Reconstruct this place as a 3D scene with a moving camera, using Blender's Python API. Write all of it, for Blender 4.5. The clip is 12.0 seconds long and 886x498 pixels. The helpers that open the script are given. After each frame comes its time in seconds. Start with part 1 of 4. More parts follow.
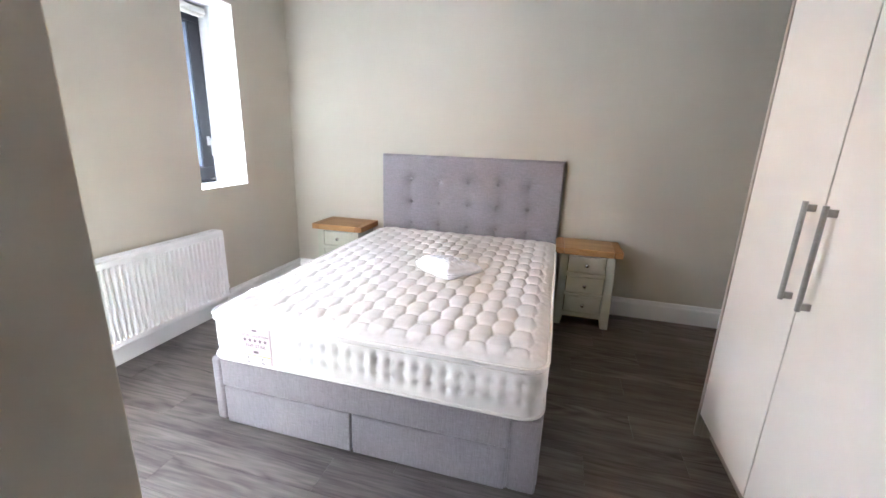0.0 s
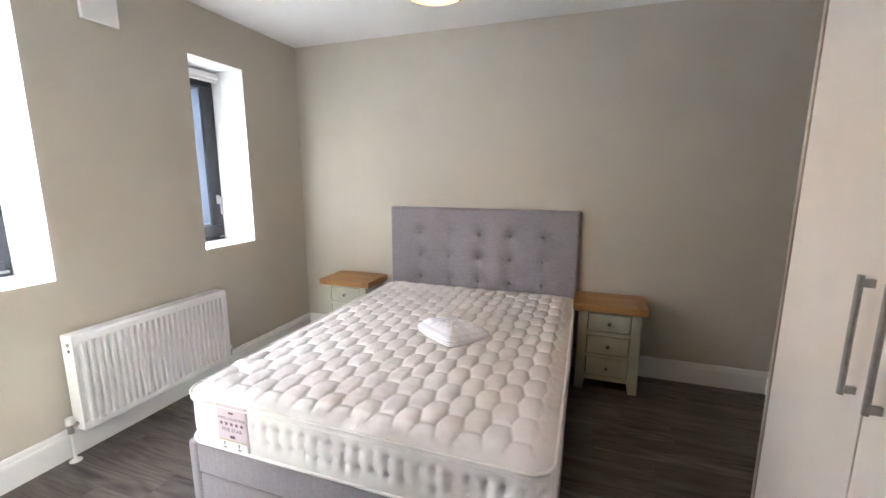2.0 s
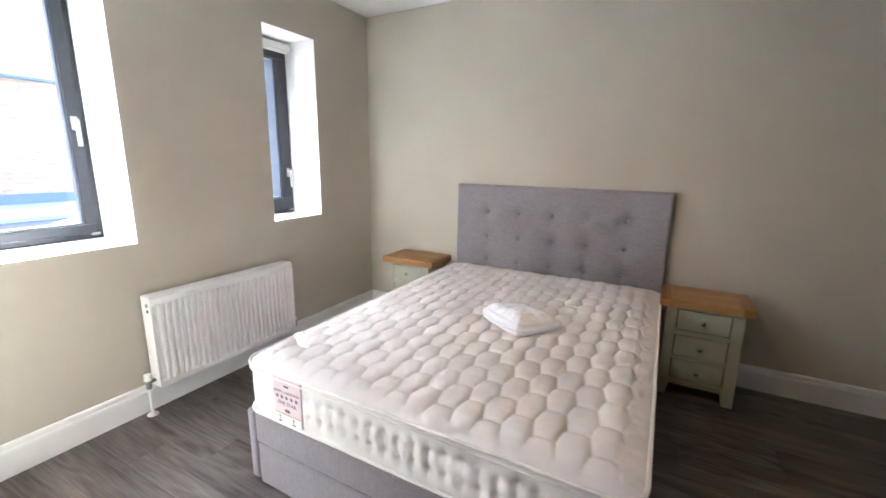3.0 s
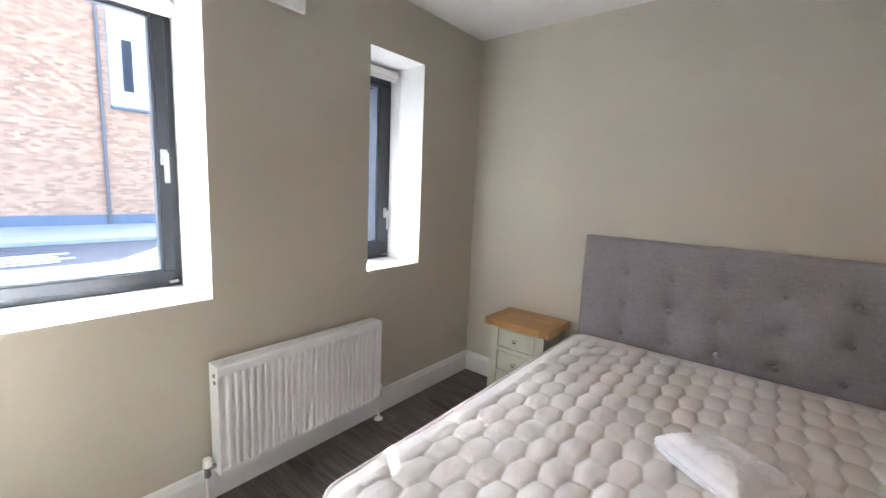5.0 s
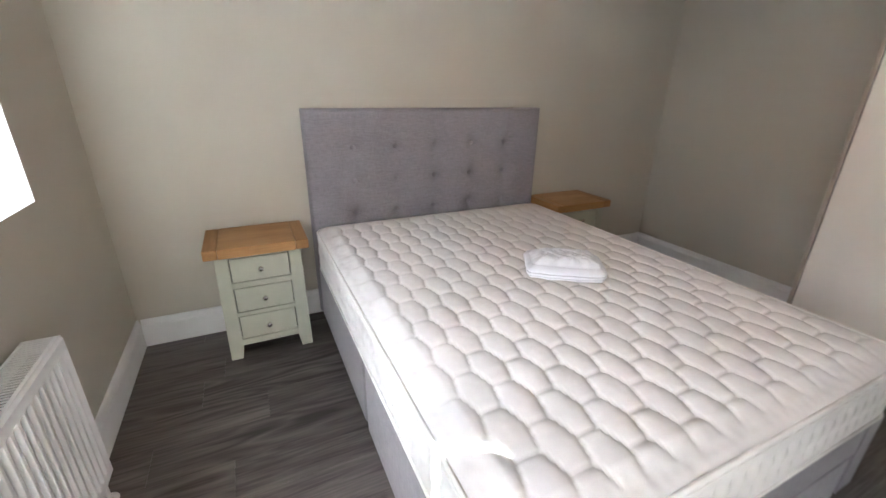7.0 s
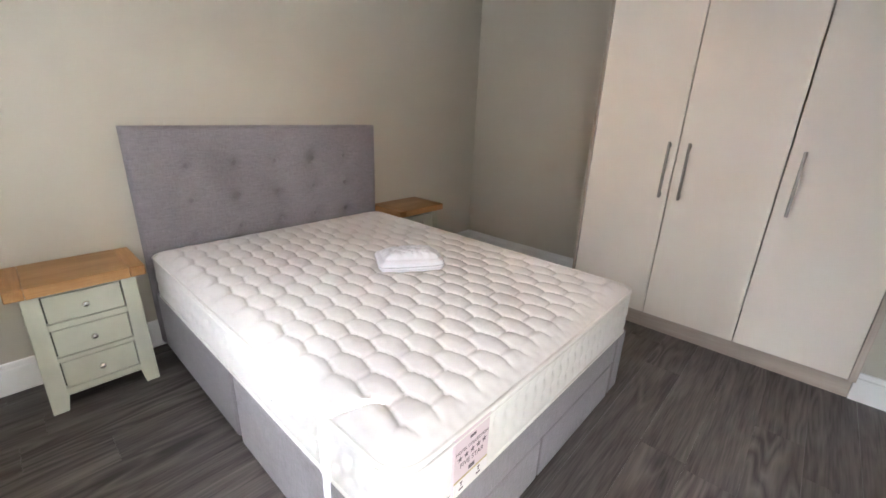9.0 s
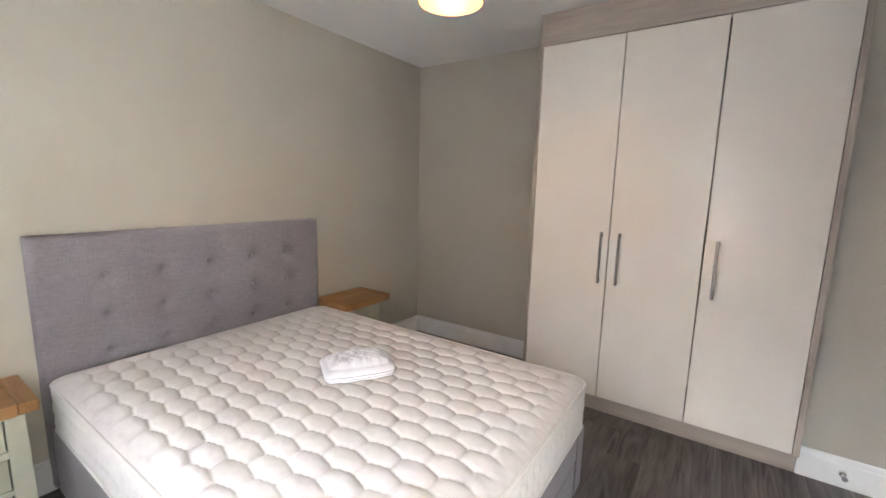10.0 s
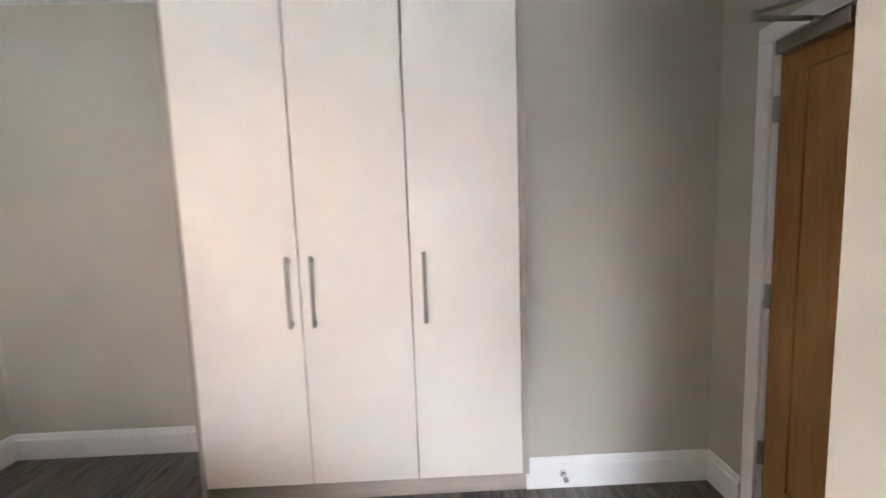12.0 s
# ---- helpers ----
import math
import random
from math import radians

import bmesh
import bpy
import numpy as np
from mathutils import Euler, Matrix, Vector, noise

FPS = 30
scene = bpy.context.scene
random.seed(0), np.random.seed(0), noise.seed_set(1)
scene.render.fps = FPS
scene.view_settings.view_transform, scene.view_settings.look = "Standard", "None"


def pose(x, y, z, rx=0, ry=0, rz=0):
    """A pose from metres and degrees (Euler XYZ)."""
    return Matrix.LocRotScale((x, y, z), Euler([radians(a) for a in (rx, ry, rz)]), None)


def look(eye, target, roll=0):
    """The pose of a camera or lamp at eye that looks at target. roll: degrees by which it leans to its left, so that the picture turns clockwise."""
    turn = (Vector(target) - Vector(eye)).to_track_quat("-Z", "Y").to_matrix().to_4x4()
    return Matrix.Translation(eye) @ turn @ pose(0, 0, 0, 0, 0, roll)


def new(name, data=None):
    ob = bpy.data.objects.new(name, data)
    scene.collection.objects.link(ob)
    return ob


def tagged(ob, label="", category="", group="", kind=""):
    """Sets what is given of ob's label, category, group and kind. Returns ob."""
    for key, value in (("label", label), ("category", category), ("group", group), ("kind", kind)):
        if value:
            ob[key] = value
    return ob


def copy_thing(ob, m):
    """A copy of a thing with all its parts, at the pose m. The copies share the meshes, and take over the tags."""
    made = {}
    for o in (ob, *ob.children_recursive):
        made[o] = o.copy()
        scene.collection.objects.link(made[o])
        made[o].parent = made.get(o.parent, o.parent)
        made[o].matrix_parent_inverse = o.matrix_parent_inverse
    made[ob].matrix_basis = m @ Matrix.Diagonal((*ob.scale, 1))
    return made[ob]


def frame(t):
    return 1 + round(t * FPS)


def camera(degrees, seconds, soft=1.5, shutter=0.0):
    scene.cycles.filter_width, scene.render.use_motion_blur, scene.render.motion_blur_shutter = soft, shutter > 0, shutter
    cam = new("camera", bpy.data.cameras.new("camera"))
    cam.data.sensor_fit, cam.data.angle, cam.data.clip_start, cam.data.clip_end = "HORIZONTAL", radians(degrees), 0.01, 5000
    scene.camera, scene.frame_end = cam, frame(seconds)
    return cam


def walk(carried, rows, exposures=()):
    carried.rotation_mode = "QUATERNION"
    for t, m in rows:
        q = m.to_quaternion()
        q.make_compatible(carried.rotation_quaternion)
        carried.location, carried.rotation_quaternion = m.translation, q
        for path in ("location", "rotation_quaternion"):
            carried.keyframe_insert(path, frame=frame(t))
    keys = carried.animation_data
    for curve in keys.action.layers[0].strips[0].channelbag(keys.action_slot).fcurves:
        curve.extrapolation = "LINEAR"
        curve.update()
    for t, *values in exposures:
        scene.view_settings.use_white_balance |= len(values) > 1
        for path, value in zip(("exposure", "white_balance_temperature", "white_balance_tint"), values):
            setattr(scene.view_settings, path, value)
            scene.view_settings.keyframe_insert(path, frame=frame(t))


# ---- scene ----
cam = camera(94.7, 12.0, shutter=0.2)
PATH = [
    (0, (-0.612, 1.285, 1.367), (-1.121, 3.145, 0.836), 1.9),
    (0.5, (-0.595, 1.415, 1.364), (-1.119, 3.29, 0.909), 1.1),
    (1, (-0.566, 1.458, 1.422), (-1.128, 3.345, 1.07), 0.2),
    (1.5, (-0.535, 1.462, 1.494), (-1.137, 3.343, 1.181), -0.0),
    (2, (-0.533, 1.504, 1.45), (-1.185, 3.363, 1.105), 0.1),
    (2.5, (-0.539, 1.538, 1.38), (-1.254, 3.36, 0.969), 0.5),
    (3, (-0.622, 1.659, 1.384), (-1.551, 3.38, 0.962), 0.9),
    (3.5, (-0.813, 1.866, 1.423), (-2.087, 3.368, 1.073), 1.0),
    (3.7, (-0.855, 1.917, 1.435), (-2.267, 3.301, 1.13), 0.9),
    (5.3, (-1.281, 2.11, 1.451), (-2.392, 3.747, 1.158), 3.5),
    (5.5, (-1.392, 2.195, 1.433), (-2.27, 3.961, 1.102), 3.7),
    (6, (-1.766, 2.309, 1.332), (-1.969, 4.254, 0.916), 2.6),
    (6.5, (-2.147, 2.317, 1.309), (-1.737, 4.179, 0.705), 1.4),
    (7, (-2.373, 2.305, 1.318), (-1.566, 3.983, 0.586), 1.0),
    (7.2, (-2.432, 2.286, 1.331), (-1.499, 3.88, 0.563), 1.4),
    (8.8, (-2.544, 2.108, 1.334), (-1.195, 3.4, 0.62), 2.3),
    (9, (-2.529, 2.114, 1.349), (-1.124, 3.379, 0.695), 2.2),
    (9.5, (-2.504, 2.137, 1.397), (-0.969, 3.331, 0.931), 1.9),
    (10, (-2.494, 2.179, 1.469), (-0.862, 3.294, 1.164), 1.4),
    (10.5, (-2.517, 2.229, 1.473), (-0.792, 3.223, 1.28), 0.8),
    (11, (-2.417, 2.224, 1.481), (-0.589, 3.018, 1.311), -0.1),
    (11.5, (-2.076, 2.194, 1.461), (-0.143, 2.671, 1.277), -1.0),
    (11.8, (-1.88, 2.219, 1.419), (0.107, 2.365, 1.256), -1.4),
    (12, (-1.664, 2.145, 1.404), (0.325, 2.095, 1.201), -2.0),
]
EXPOSURES = [(0.0, 5.75, 5150, 10), (0.5, 5.55, 5250, 10), (1.0, 5.32, 5400, 10), (1.5, 5.25, 5450, 10), (3.0, 5.15, 5450, 10), (3.5, 4.88, 5450, 10), (5.5, 4.65, 5550, 10),
             (6.5, 4.85, 5450, 10), (7.0, 4.85, 5500, 10), (9.0, 4.98, 5600, 10), (10.0, 5.12, 5650, 10), (10.5, 5.0, 5750, 10), (11.6, 5.52, 5900, 10), (12.0, 5.75, 5450, 10)]
walk(cam, [(t, look(eye, target, roll)) for t, eye, target, roll in PATH], EXPOSURES)

SUN_AZ, SUN_EL = radians(-53.5), radians(40)
world = bpy.data.worlds.new("sky")
scene.world = world
world.use_nodes = True
_nt = world.node_tree
_sky = _nt.nodes.new("ShaderNodeTexSky")
_sky.sky_type, _sky.sun_disc = "NISHITA", False
_sky.sun_elevation, _sky.sun_rotation = SUN_EL, SUN_AZ
_sky.dust_density, _sky.ozone_density, _sky.air_density = 4.0, 0.6, 0.8
_nt.links.new(_sky.outputs[0], _nt.nodes["Background"].inputs[0])
_nt.nodes["Background"].inputs[1].default_value = 0.125
sun = new("sun", bpy.data.lights.new("sun", "SUN"))
sun.data.energy, sun.data.angle, sun.data.color = 2.3, radians(0.5), (1.0, 0.94, 0.86)
_s = Vector((math.sin(SUN_AZ) * math.cos(SUN_EL), math.cos(SUN_AZ) * math.cos(SUN_EL), math.sin(SUN_EL)))
sun.matrix_world = look(_s * 30, (0, 0, 0))

# ---------------------------------------------------------------- plan
XW, YN, ZC = -3.02, 4.67, 2.56          # west wall, north wall, ceiling
XE, XS, YS = 0.705, 0.233, 0.80          # east wall, its nearer southern part, door wall
XB, YB = -1.193, 1.66                    # corner of the wall block beside the entry
XO = -3.50                              # outer face of the west wall
BIGW = (1.815, 2.737, 0.937, 2.23)
SMALLW = (3.605, 4.052, 0.952, 2.238)
XF = -3.36                              # room side of the window frames


# ---------------------------------------------------------------- materials
def mat(name, color, rough=0.6, metal=0.0, var=0.06, scale=6.0, fine=0.0, fscale=300.0, fbump=0.0, coat=0.0, ior=1.45, tint=None, stretch=(1, 1, 1)):
    m = bpy.data.materials.new(name)
    m.use_nodes = True
    nt = m.node_tree
    b = nt.nodes["Principled BSDF"]
    L = nt.links.new
    b.inputs["Roughness"].default_value = rough
    b.inputs["Metallic"].default_value = metal
    b.inputs["IOR"].default_value = ior
    b.inputs["Coat Weight"].default_value = coat
    tc = nt.nodes.new("ShaderNodeTexCoord")
    mp = nt.nodes.new("ShaderNodeMapping")
    mp.inputs["Scale"].default_value = stretch
    L(tc.outputs["Object"], mp.inputs[0])
    n1 = nt.nodes.new("ShaderNodeTexNoise")
    n1.inputs["Scale"].default_value, n1.inputs["Detail"].default_value = scale, 4
    L(mp.outputs[0], n1.inputs["Vector"])
    r = nt.nodes.new("ShaderNodeValToRGB")
    c2 = tint or tuple(c * (1 - 2 * var) for c in color)
    c1 = tuple(min(1, c * (1 + var)) for c in color)
    r.color_ramp.elements[0].color, r.color_ramp.elements[1].color = (*c2, 1), (*c1, 1)
    r.color_ramp.elements[0].position, r.color_ramp.elements[1].position = 0.3, 0.7
    L(n1.outputs["Fac"], r.inputs[0])
    out = r.outputs[0]
    n2 = nt.nodes.new("ShaderNodeTexNoise")
    n2.inputs["Scale"].default_value, n2.inputs["Detail"].default_value = fscale, 3
    L(mp.outputs[0], n2.inputs["Vector"])
    if fine:
        mx = nt.nodes.new("ShaderNodeMix")
        mx.data_type, mx.blend_type = "RGBA", "OVERLAY"
        mx.inputs[0].default_value = fine
        L(out, mx.inputs[6])
        L(n2.outputs["Fac"], mx.inputs[7])
        out = mx.outputs[2]
    L(out, b.inputs["Base Color"])
    if fbump:
        bp = nt.nodes.new("ShaderNodeBump")
        bp.inputs["Strength"].default_value, bp.inputs["Distance"].default_value = fbump, 0.001
        L(n2.outputs["Fac"], bp.inputs["Height"])
        L(bp.outputs[0], b.inputs["Normal"])
    return m


def wood(name, dark, light, axis="X", rough=0.5, ring=6.0, scale=1.0, per_object=False, figure=0.5):
    """Sawn wood whose grain runs along the axis, with cathedral figure and pores."""
    m = bpy.data.materials.new(name)
    m.use_nodes = True
    nt = m.node_tree
    b = nt.nodes["Principled BSDF"]
    L = nt.links.new
    tc = nt.nodes.new("ShaderNodeTexCoord")
    vec = tc.outputs["Object"]
    oi = nt.nodes.new("ShaderNodeObjectInfo")
    if per_object:
        sh = nt.nodes.new("ShaderNodeVectorMath")
        sh.operation = "MULTIPLY_ADD"
        cb = nt.nodes.new("ShaderNodeCombineXYZ")
        for i in range(3):
            L(oi.outputs["Random"], cb.inputs[i])
        L(cb.outputs[0], sh.inputs[0])
        sh.inputs[1].default_value = (37.0, 11.0, 5.0)
        L(vec, sh.inputs[2])
        vec = sh.outputs[0]

    def mapped(along, across):
        mp = nt.nodes.new("ShaderNodeMapping")
        s = [across * scale] * 3
        s["XYZ".index(axis)] = along * scale
        mp.inputs["Scale"].default_value = s
        L(vec, mp.inputs[0])
        return mp.outputs[0]
    big = nt.nodes.new("ShaderNodeTexNoise")
    big.inputs["Scale"].default_value, big.inputs["Detail"].default_value = 1.0, 2
    L(mapped(0.9, 6.0), big.inputs["Vector"])
    mul = nt.nodes.new("ShaderNodeMath")
    mul.operation = "MULTIPLY"
    mul.inputs[1].default_value = ring
    L(big.outputs["Fac"], mul.inputs[0])
    fr = nt.nodes.new("ShaderNodeMath")
    fr.operation = "PINGPONG"
    fr.inputs[1].default_value = 0.5
    L(mul.outputs[0], fr.inputs[0])
    f2 = nt.nodes.new("ShaderNodeMath")
    f2.operation = "MULTIPLY"
    f2.inputs[1].default_value = 2.0
    L(fr.outputs[0], f2.inputs[0])
    st = nt.nodes.new("ShaderNodeTexNoise")
    st.inputs["Scale"].default_value, st.inputs["Detail"].default_value, st.inputs["Roughness"].default_value = 1.0, 4, 0.45
    L(mapped(7.0, 150.0), st.inputs["Vector"])
    bl = nt.nodes.new("ShaderNodeTexNoise")
    bl.inputs["Scale"].default_value, bl.inputs["Detail"].default_value, bl.inputs["Distortion"].default_value = 1.0, 5, 0.6
    L(mapped(1.7, 14.0), bl.inputs["Vector"])
    m1 = nt.nodes.new("ShaderNodeMix")
    mask = nt.nodes.new("ShaderNodeTexNoise")
    mask.inputs["Scale"].default_value = 1.0
    L(mapped(0.8, 3.0), mask.inputs["Vector"])
    mk_ = nt.nodes.new("ShaderNodeMapRange")
    mk_.inputs["From Min"].default_value, mk_.inputs["From Max"].default_value = 0.45, 0.65
    mk_.inputs["To Max"].default_value = figure * 0.75
    L(mask.outputs["Fac"], mk_.inputs[0])
    L(mk_.outputs[0], m1.inputs[0])
    L(st.outputs["Fac"], m1.inputs[2])
    L(f2.outputs[0], m1.inputs[3])
    m2 = nt.nodes.new("ShaderNodeMix")
    m2.inputs[0].default_value = 0.58
    L(m1.outputs[0], m2.inputs[2])
    L(bl.outputs["Fac"], m2.inputs[3])
    r = nt.nodes.new("ShaderNodeValToRGB")
    r.color_ramp.elements[0].color, r.color_ramp.elements[1].color = (*dark, 1), (*light, 1)
    r.color_ramp.elements[0].position, r.color_ramp.elements[1].position = 0.34, 0.68
    L(m2.outputs[0], r.inputs[0])
    out = r.outputs[0]
    if per_object:
        hs = nt.nodes.new("ShaderNodeHueSaturation")
        mr = nt.nodes.new("ShaderNodeMapRange")
        mr.inputs["To Min"].default_value, mr.inputs["To Max"].default_value = 0.93, 1.07
        L(oi.outputs["Random"], mr.inputs[0])
        L(mr.outputs[0], hs.inputs["Value"])
        L(out, hs.inputs["Color"])
        out = hs.outputs[0]
    L(out, b.inputs["Base Color"])
    rr = nt.nodes.new("ShaderNodeMapRange")
    rr.inputs["To Min"].default_value, rr.inputs["To Max"].default_value = rough + 0.08, rough - 0.08
    L(m2.outputs[0], rr.inputs[0])
    L(rr.outputs[0], b.inputs["Roughness"])
    bp = nt.nodes.new("ShaderNodeBump")
    bp.inputs["Strength"].default_value, bp.inputs["Distance"].default_value = 0.25, 0.001
    L(st.outputs["Fac"], bp.inputs["Height"])
    L(bp.outputs[0], b.inputs["Normal"])
    return m


M_WALL = mat("wall_paint", (0.505, 0.471, 0.398), 0.85, var=0.015, scale=1.5, fscale=260, fbump=0.12)
M_CEIL = mat("ceiling_paint", (0.76, 0.75, 0.735), 0.9, var=0.01, scale=2, fscale=200, fbump=0.1)
M_REVEAL = mat("reveal_paint", (0.82, 0.81, 0.79), 0.6, var=0.02, scale=4, fscale=200, fbump=0.15)
M_TRIM = mat("trim_gloss", (0.80, 0.80, 0.79), 0.35, var=0.02, scale=5)
M_FLOOR = wood("plank_vinyl", (0.029, 0.023, 0.021), (0.168, 0.144, 0.132), "X", 0.33, 12.0, 1.0, True, 0.78)
M_SUB = mat("subfloor", (0.05, 0.045, 0.04), 0.9)
M_TICK = mat("mattress_knit", (0.715, 0.691, 0.675), 0.85, var=0.03, scale=9, fine=0.12, fscale=420, fbump=0.35)
M_SIDE = mat("mattress_border_knit", (0.79, 0.772, 0.755), 0.85, var=0.02, scale=9, fine=0.1, fscale=420, fbump=0.3)
M_PIPE = mat("mattress_tape", (0.82, 0.80, 0.77), 0.6, var=0.02)
def weave(name, color):
    """Woven cloth: fine slubs along both ways of the thread."""
    m = mat(name, color, 0.95, var=0.03, scale=7)
    nt = m.node_tree
    b = nt.nodes["Principled BSDF"]
    src = b.inputs["Base Color"].links[0].from_socket
    tc = nt.nodes.new("ShaderNodeTexCoord")
    b.inputs["Sheen Weight"].default_value = 0.25
    height = None
    for s in ((26, 26, 480), (480, 480, 26)):
        mp = nt.nodes.new("ShaderNodeMapping")
        mp.inputs["Scale"].default_value = s
        n = nt.nodes.new("ShaderNodeTexNoise")
        n.inputs["Scale"].default_value, n.inputs["Detail"].default_value = 1.0, 3
        nt.links.new(tc.outputs["Object"], mp.inputs[0])
        nt.links.new(mp.outputs[0], n.inputs["Vector"])
        mx = nt.nodes.new("ShaderNodeMix")
        mx.data_type, mx.blend_type = "RGBA", "OVERLAY"
        mx.inputs[0].default_value = 0.36
        nt.links.new(src, mx.inputs[6])
        nt.links.new(n.outputs["Fac"], mx.inputs[7])
        src, height = mx.outputs[2], n.outputs["Fac"]
    nt.links.new(src, b.inputs["Base Color"])
    bp = nt.nodes.new("ShaderNodeBump")
    bp.inputs["Strength"].default_value, bp.inputs["Distance"].default_value = 0.25, 0.0006
    nt.links.new(height, bp.inputs["Height"])
    nt.links.new(bp.outputs[0], b.inputs["Normal"])
    return m


M_FAB = weave("grey_weave", (0.262, 0.243, 0.266))
M_FABD = weave("grey_weave_button", (0.255, 0.236, 0.258))
M_FOOT = mat("dark_foot", (0.06, 0.04, 0.03), 0.5)
M_OAK = wood("oak_top", (0.29, 0.145, 0.045), (0.44, 0.240, 0.082), "X", 0.42, 7.0, 1.0, False, 0.5)
M_OAKY = wood("oak_end_board", (0.24, 0.112, 0.033), (0.40, 0.21, 0.072), "Y", 0.42, 7.0, 1.0, False, 0.5)
M_OAKD = wood("oak_door_veneer", (0.24, 0.112, 0.027), (0.36, 0.185, 0.054), "Z", 0.4, 6.0, 1.0, False, 0.4)
M_SAGE = mat("sage_paint", (0.47, 0.475, 0.385), 0.45, var=0.03, scale=12, fscale=150, fbump=0.1)
M_GAPSHADE = mat("gap_shade", (0.03, 0.03, 0.028), 0.9)
M_CREAM = mat("cream_laminate", (0.80, 0.748, 0.672), 0.32, var=0.012, scale=3)
M_TAUPE = wood("taupe_panel", (0.36, 0.30, 0.25), (0.49, 0.42, 0.355), "Y", 0.5, 5.0, 1.0, False, 0.35)
M_TAUPEZ = wood("taupe_end_panel", (0.36, 0.30, 0.25), (0.49, 0.42, 0.355), "Z", 0.5, 5.0, 1.0, False, 0.35)
M_STEEL = mat("brushed_steel", (0.38, 0.36, 0.335), 0.34, 1.0, var=0.05, scale=60)
M_CHROME = mat("chrome", (0.75, 0.74, 0.72), 0.12, 1.0, var=0.01)
M_RAD = mat("radiator_enamel", (0.80, 0.80, 0.80), 0.3, var=0.01)
M_PLAST = mat("white_plastic", (0.78, 0.77, 0.74), 0.4, var=0.01)
M_DARKP_SHADE = mat("dark_plastic_and_shade", (0.03, 0.03, 0.03), 0.5)
M_ALU = mat("anthracite_frame", (0.024, 0.026, 0.031), 0.36, var=0.04, scale=30)
M_HANDLE = mat("pale_grey_metal", (0.42, 0.415, 0.40), 0.35, 0.4, var=0.02)
# Bead is paler and bluer than the frame: reflected skylight put into its colour.
M_BEADLIT = mat("skylit_glazing_bead", (0.07, 0.08, 0.10), 0.3, var=0.03, scale=30)
M_RUBBER = mat("black_gasket", (0.012, 0.012, 0.013), 0.6)
M_BLIND = mat("blind_fabric", (0.72, 0.70, 0.65), 0.8, var=0.02)
M_SHADE = mat("shade_fabric", (0.29, 0.205, 0.165), 0.85, var=0.05, scale=40, fine=0.3, fscale=700, fbump=0.5)
M_SHIN = mat("shade_lining", (0.75, 0.44, 0.085), 0.45, var=0.02)
M_LABEL = mat("label_lilac", (0.66, 0.56, 0.60), 0.5, var=0.03)
M_LABELW = mat("label_white", (0.80, 0.78, 0.78), 0.5, var=0.02)
M_LABELG = mat("label_gold", (0.50, 0.42, 0.22), 0.5, var=0.02)
M_INK = mat("label_ink", (0.13, 0.10, 0.12), 0.6)
M_LINEN = mat("white_cotton", (0.87, 0.88, 0.93), 0.8, var=0.02, scale=14, fscale=240, fbump=0.3)
M_ROAD = mat("asphalt", (0.055, 0.055, 0.057), 0.9, var=0.12, scale=3, fine=0.3, fscale=60, fbump=0.5)
M_PAVE = mat("concrete_pavement", (0.25, 0.24, 0.225), 0.85, var=0.08, scale=2, fine=0.2, fscale=40, fbump=0.3)
M_KERB = mat("granite_kerb", (0.30, 0.29, 0.28), 0.8, var=0.08, scale=8)
M_PAINTL = mat("road_paint", (0.70, 0.70, 0.68), 0.7, var=0.08, scale=12)
M_MORTAR = mat("mortar", (0.33, 0.27, 0.21), 0.9, var=0.06, scale=4)
M_PLINTH = mat("slate_plinth", (0.13, 0.14, 0.155), 0.7, var=0.06, scale=5)
M_RENDER = mat("white_render", (0.74, 0.73, 0.71), 0.85, var=0.03, scale=3)
M_PIPEO = mat("downpipe", (0.12, 0.10, 0.09), 0.5, var=0.04)
M_LEAF = mat("yellow_green_leaf", (0.42, 0.44, 0.04), 0.6, var=0.15, scale=20)
M_TEAL = mat("blue_green_glass", (0.04, 0.075, 0.07), 0.3, var=0.1, scale=0.8)
M_BARK = mat("bark", (0.12, 0.09, 0.06), 0.9, var=0.2, scale=30)
M_OUTER = mat("outer_wall", (0.5, 0.47, 0.43), 0.85, var=0.04, scale=3)


def brick_material():
    m = mat("clay_brick", (0.46, 0.255, 0.14), 0.85, var=0.05, scale=12, fine=0.2, fscale=90, fbump=0.4)
    nt = m.node_tree
    b = nt.nodes["Principled BSDF"]
    src = b.inputs["Base Color"].links[0].from_socket
    g = nt.nodes.new("ShaderNodeNewGeometry")
    hs = nt.nodes.new("ShaderNodeHueSaturation")
    mr = nt.nodes.new("ShaderNodeMapRange")
    mr.inputs["To Min"].default_value, mr.inputs["To Max"].default_value = 0.72, 1.22
    nt.links.new(g.outputs["Random Per Island"], mr.inputs[0])
    nt.links.new(mr.outputs[0], hs.inputs["Value"])
    nt.links.new(src, hs.inputs["Color"])
    nt.links.new(hs.outputs[0], b.inputs["Base Color"])
    return m


M_BRICK = brick_material()


def glass_material():
    m = bpy.data.materials.new("window_glass")
    m.use_nodes = True
    b = m.node_tree.nodes["Principled BSDF"]
    b.inputs["Transmission Weight"].default_value = 1.0
    b.inputs["Roughness"].default_value = 0.0
    b.inputs["IOR"].default_value = 1.45
    b.inputs["Base Color"].default_value = (0.93, 0.96, 0.97, 1)
    return m


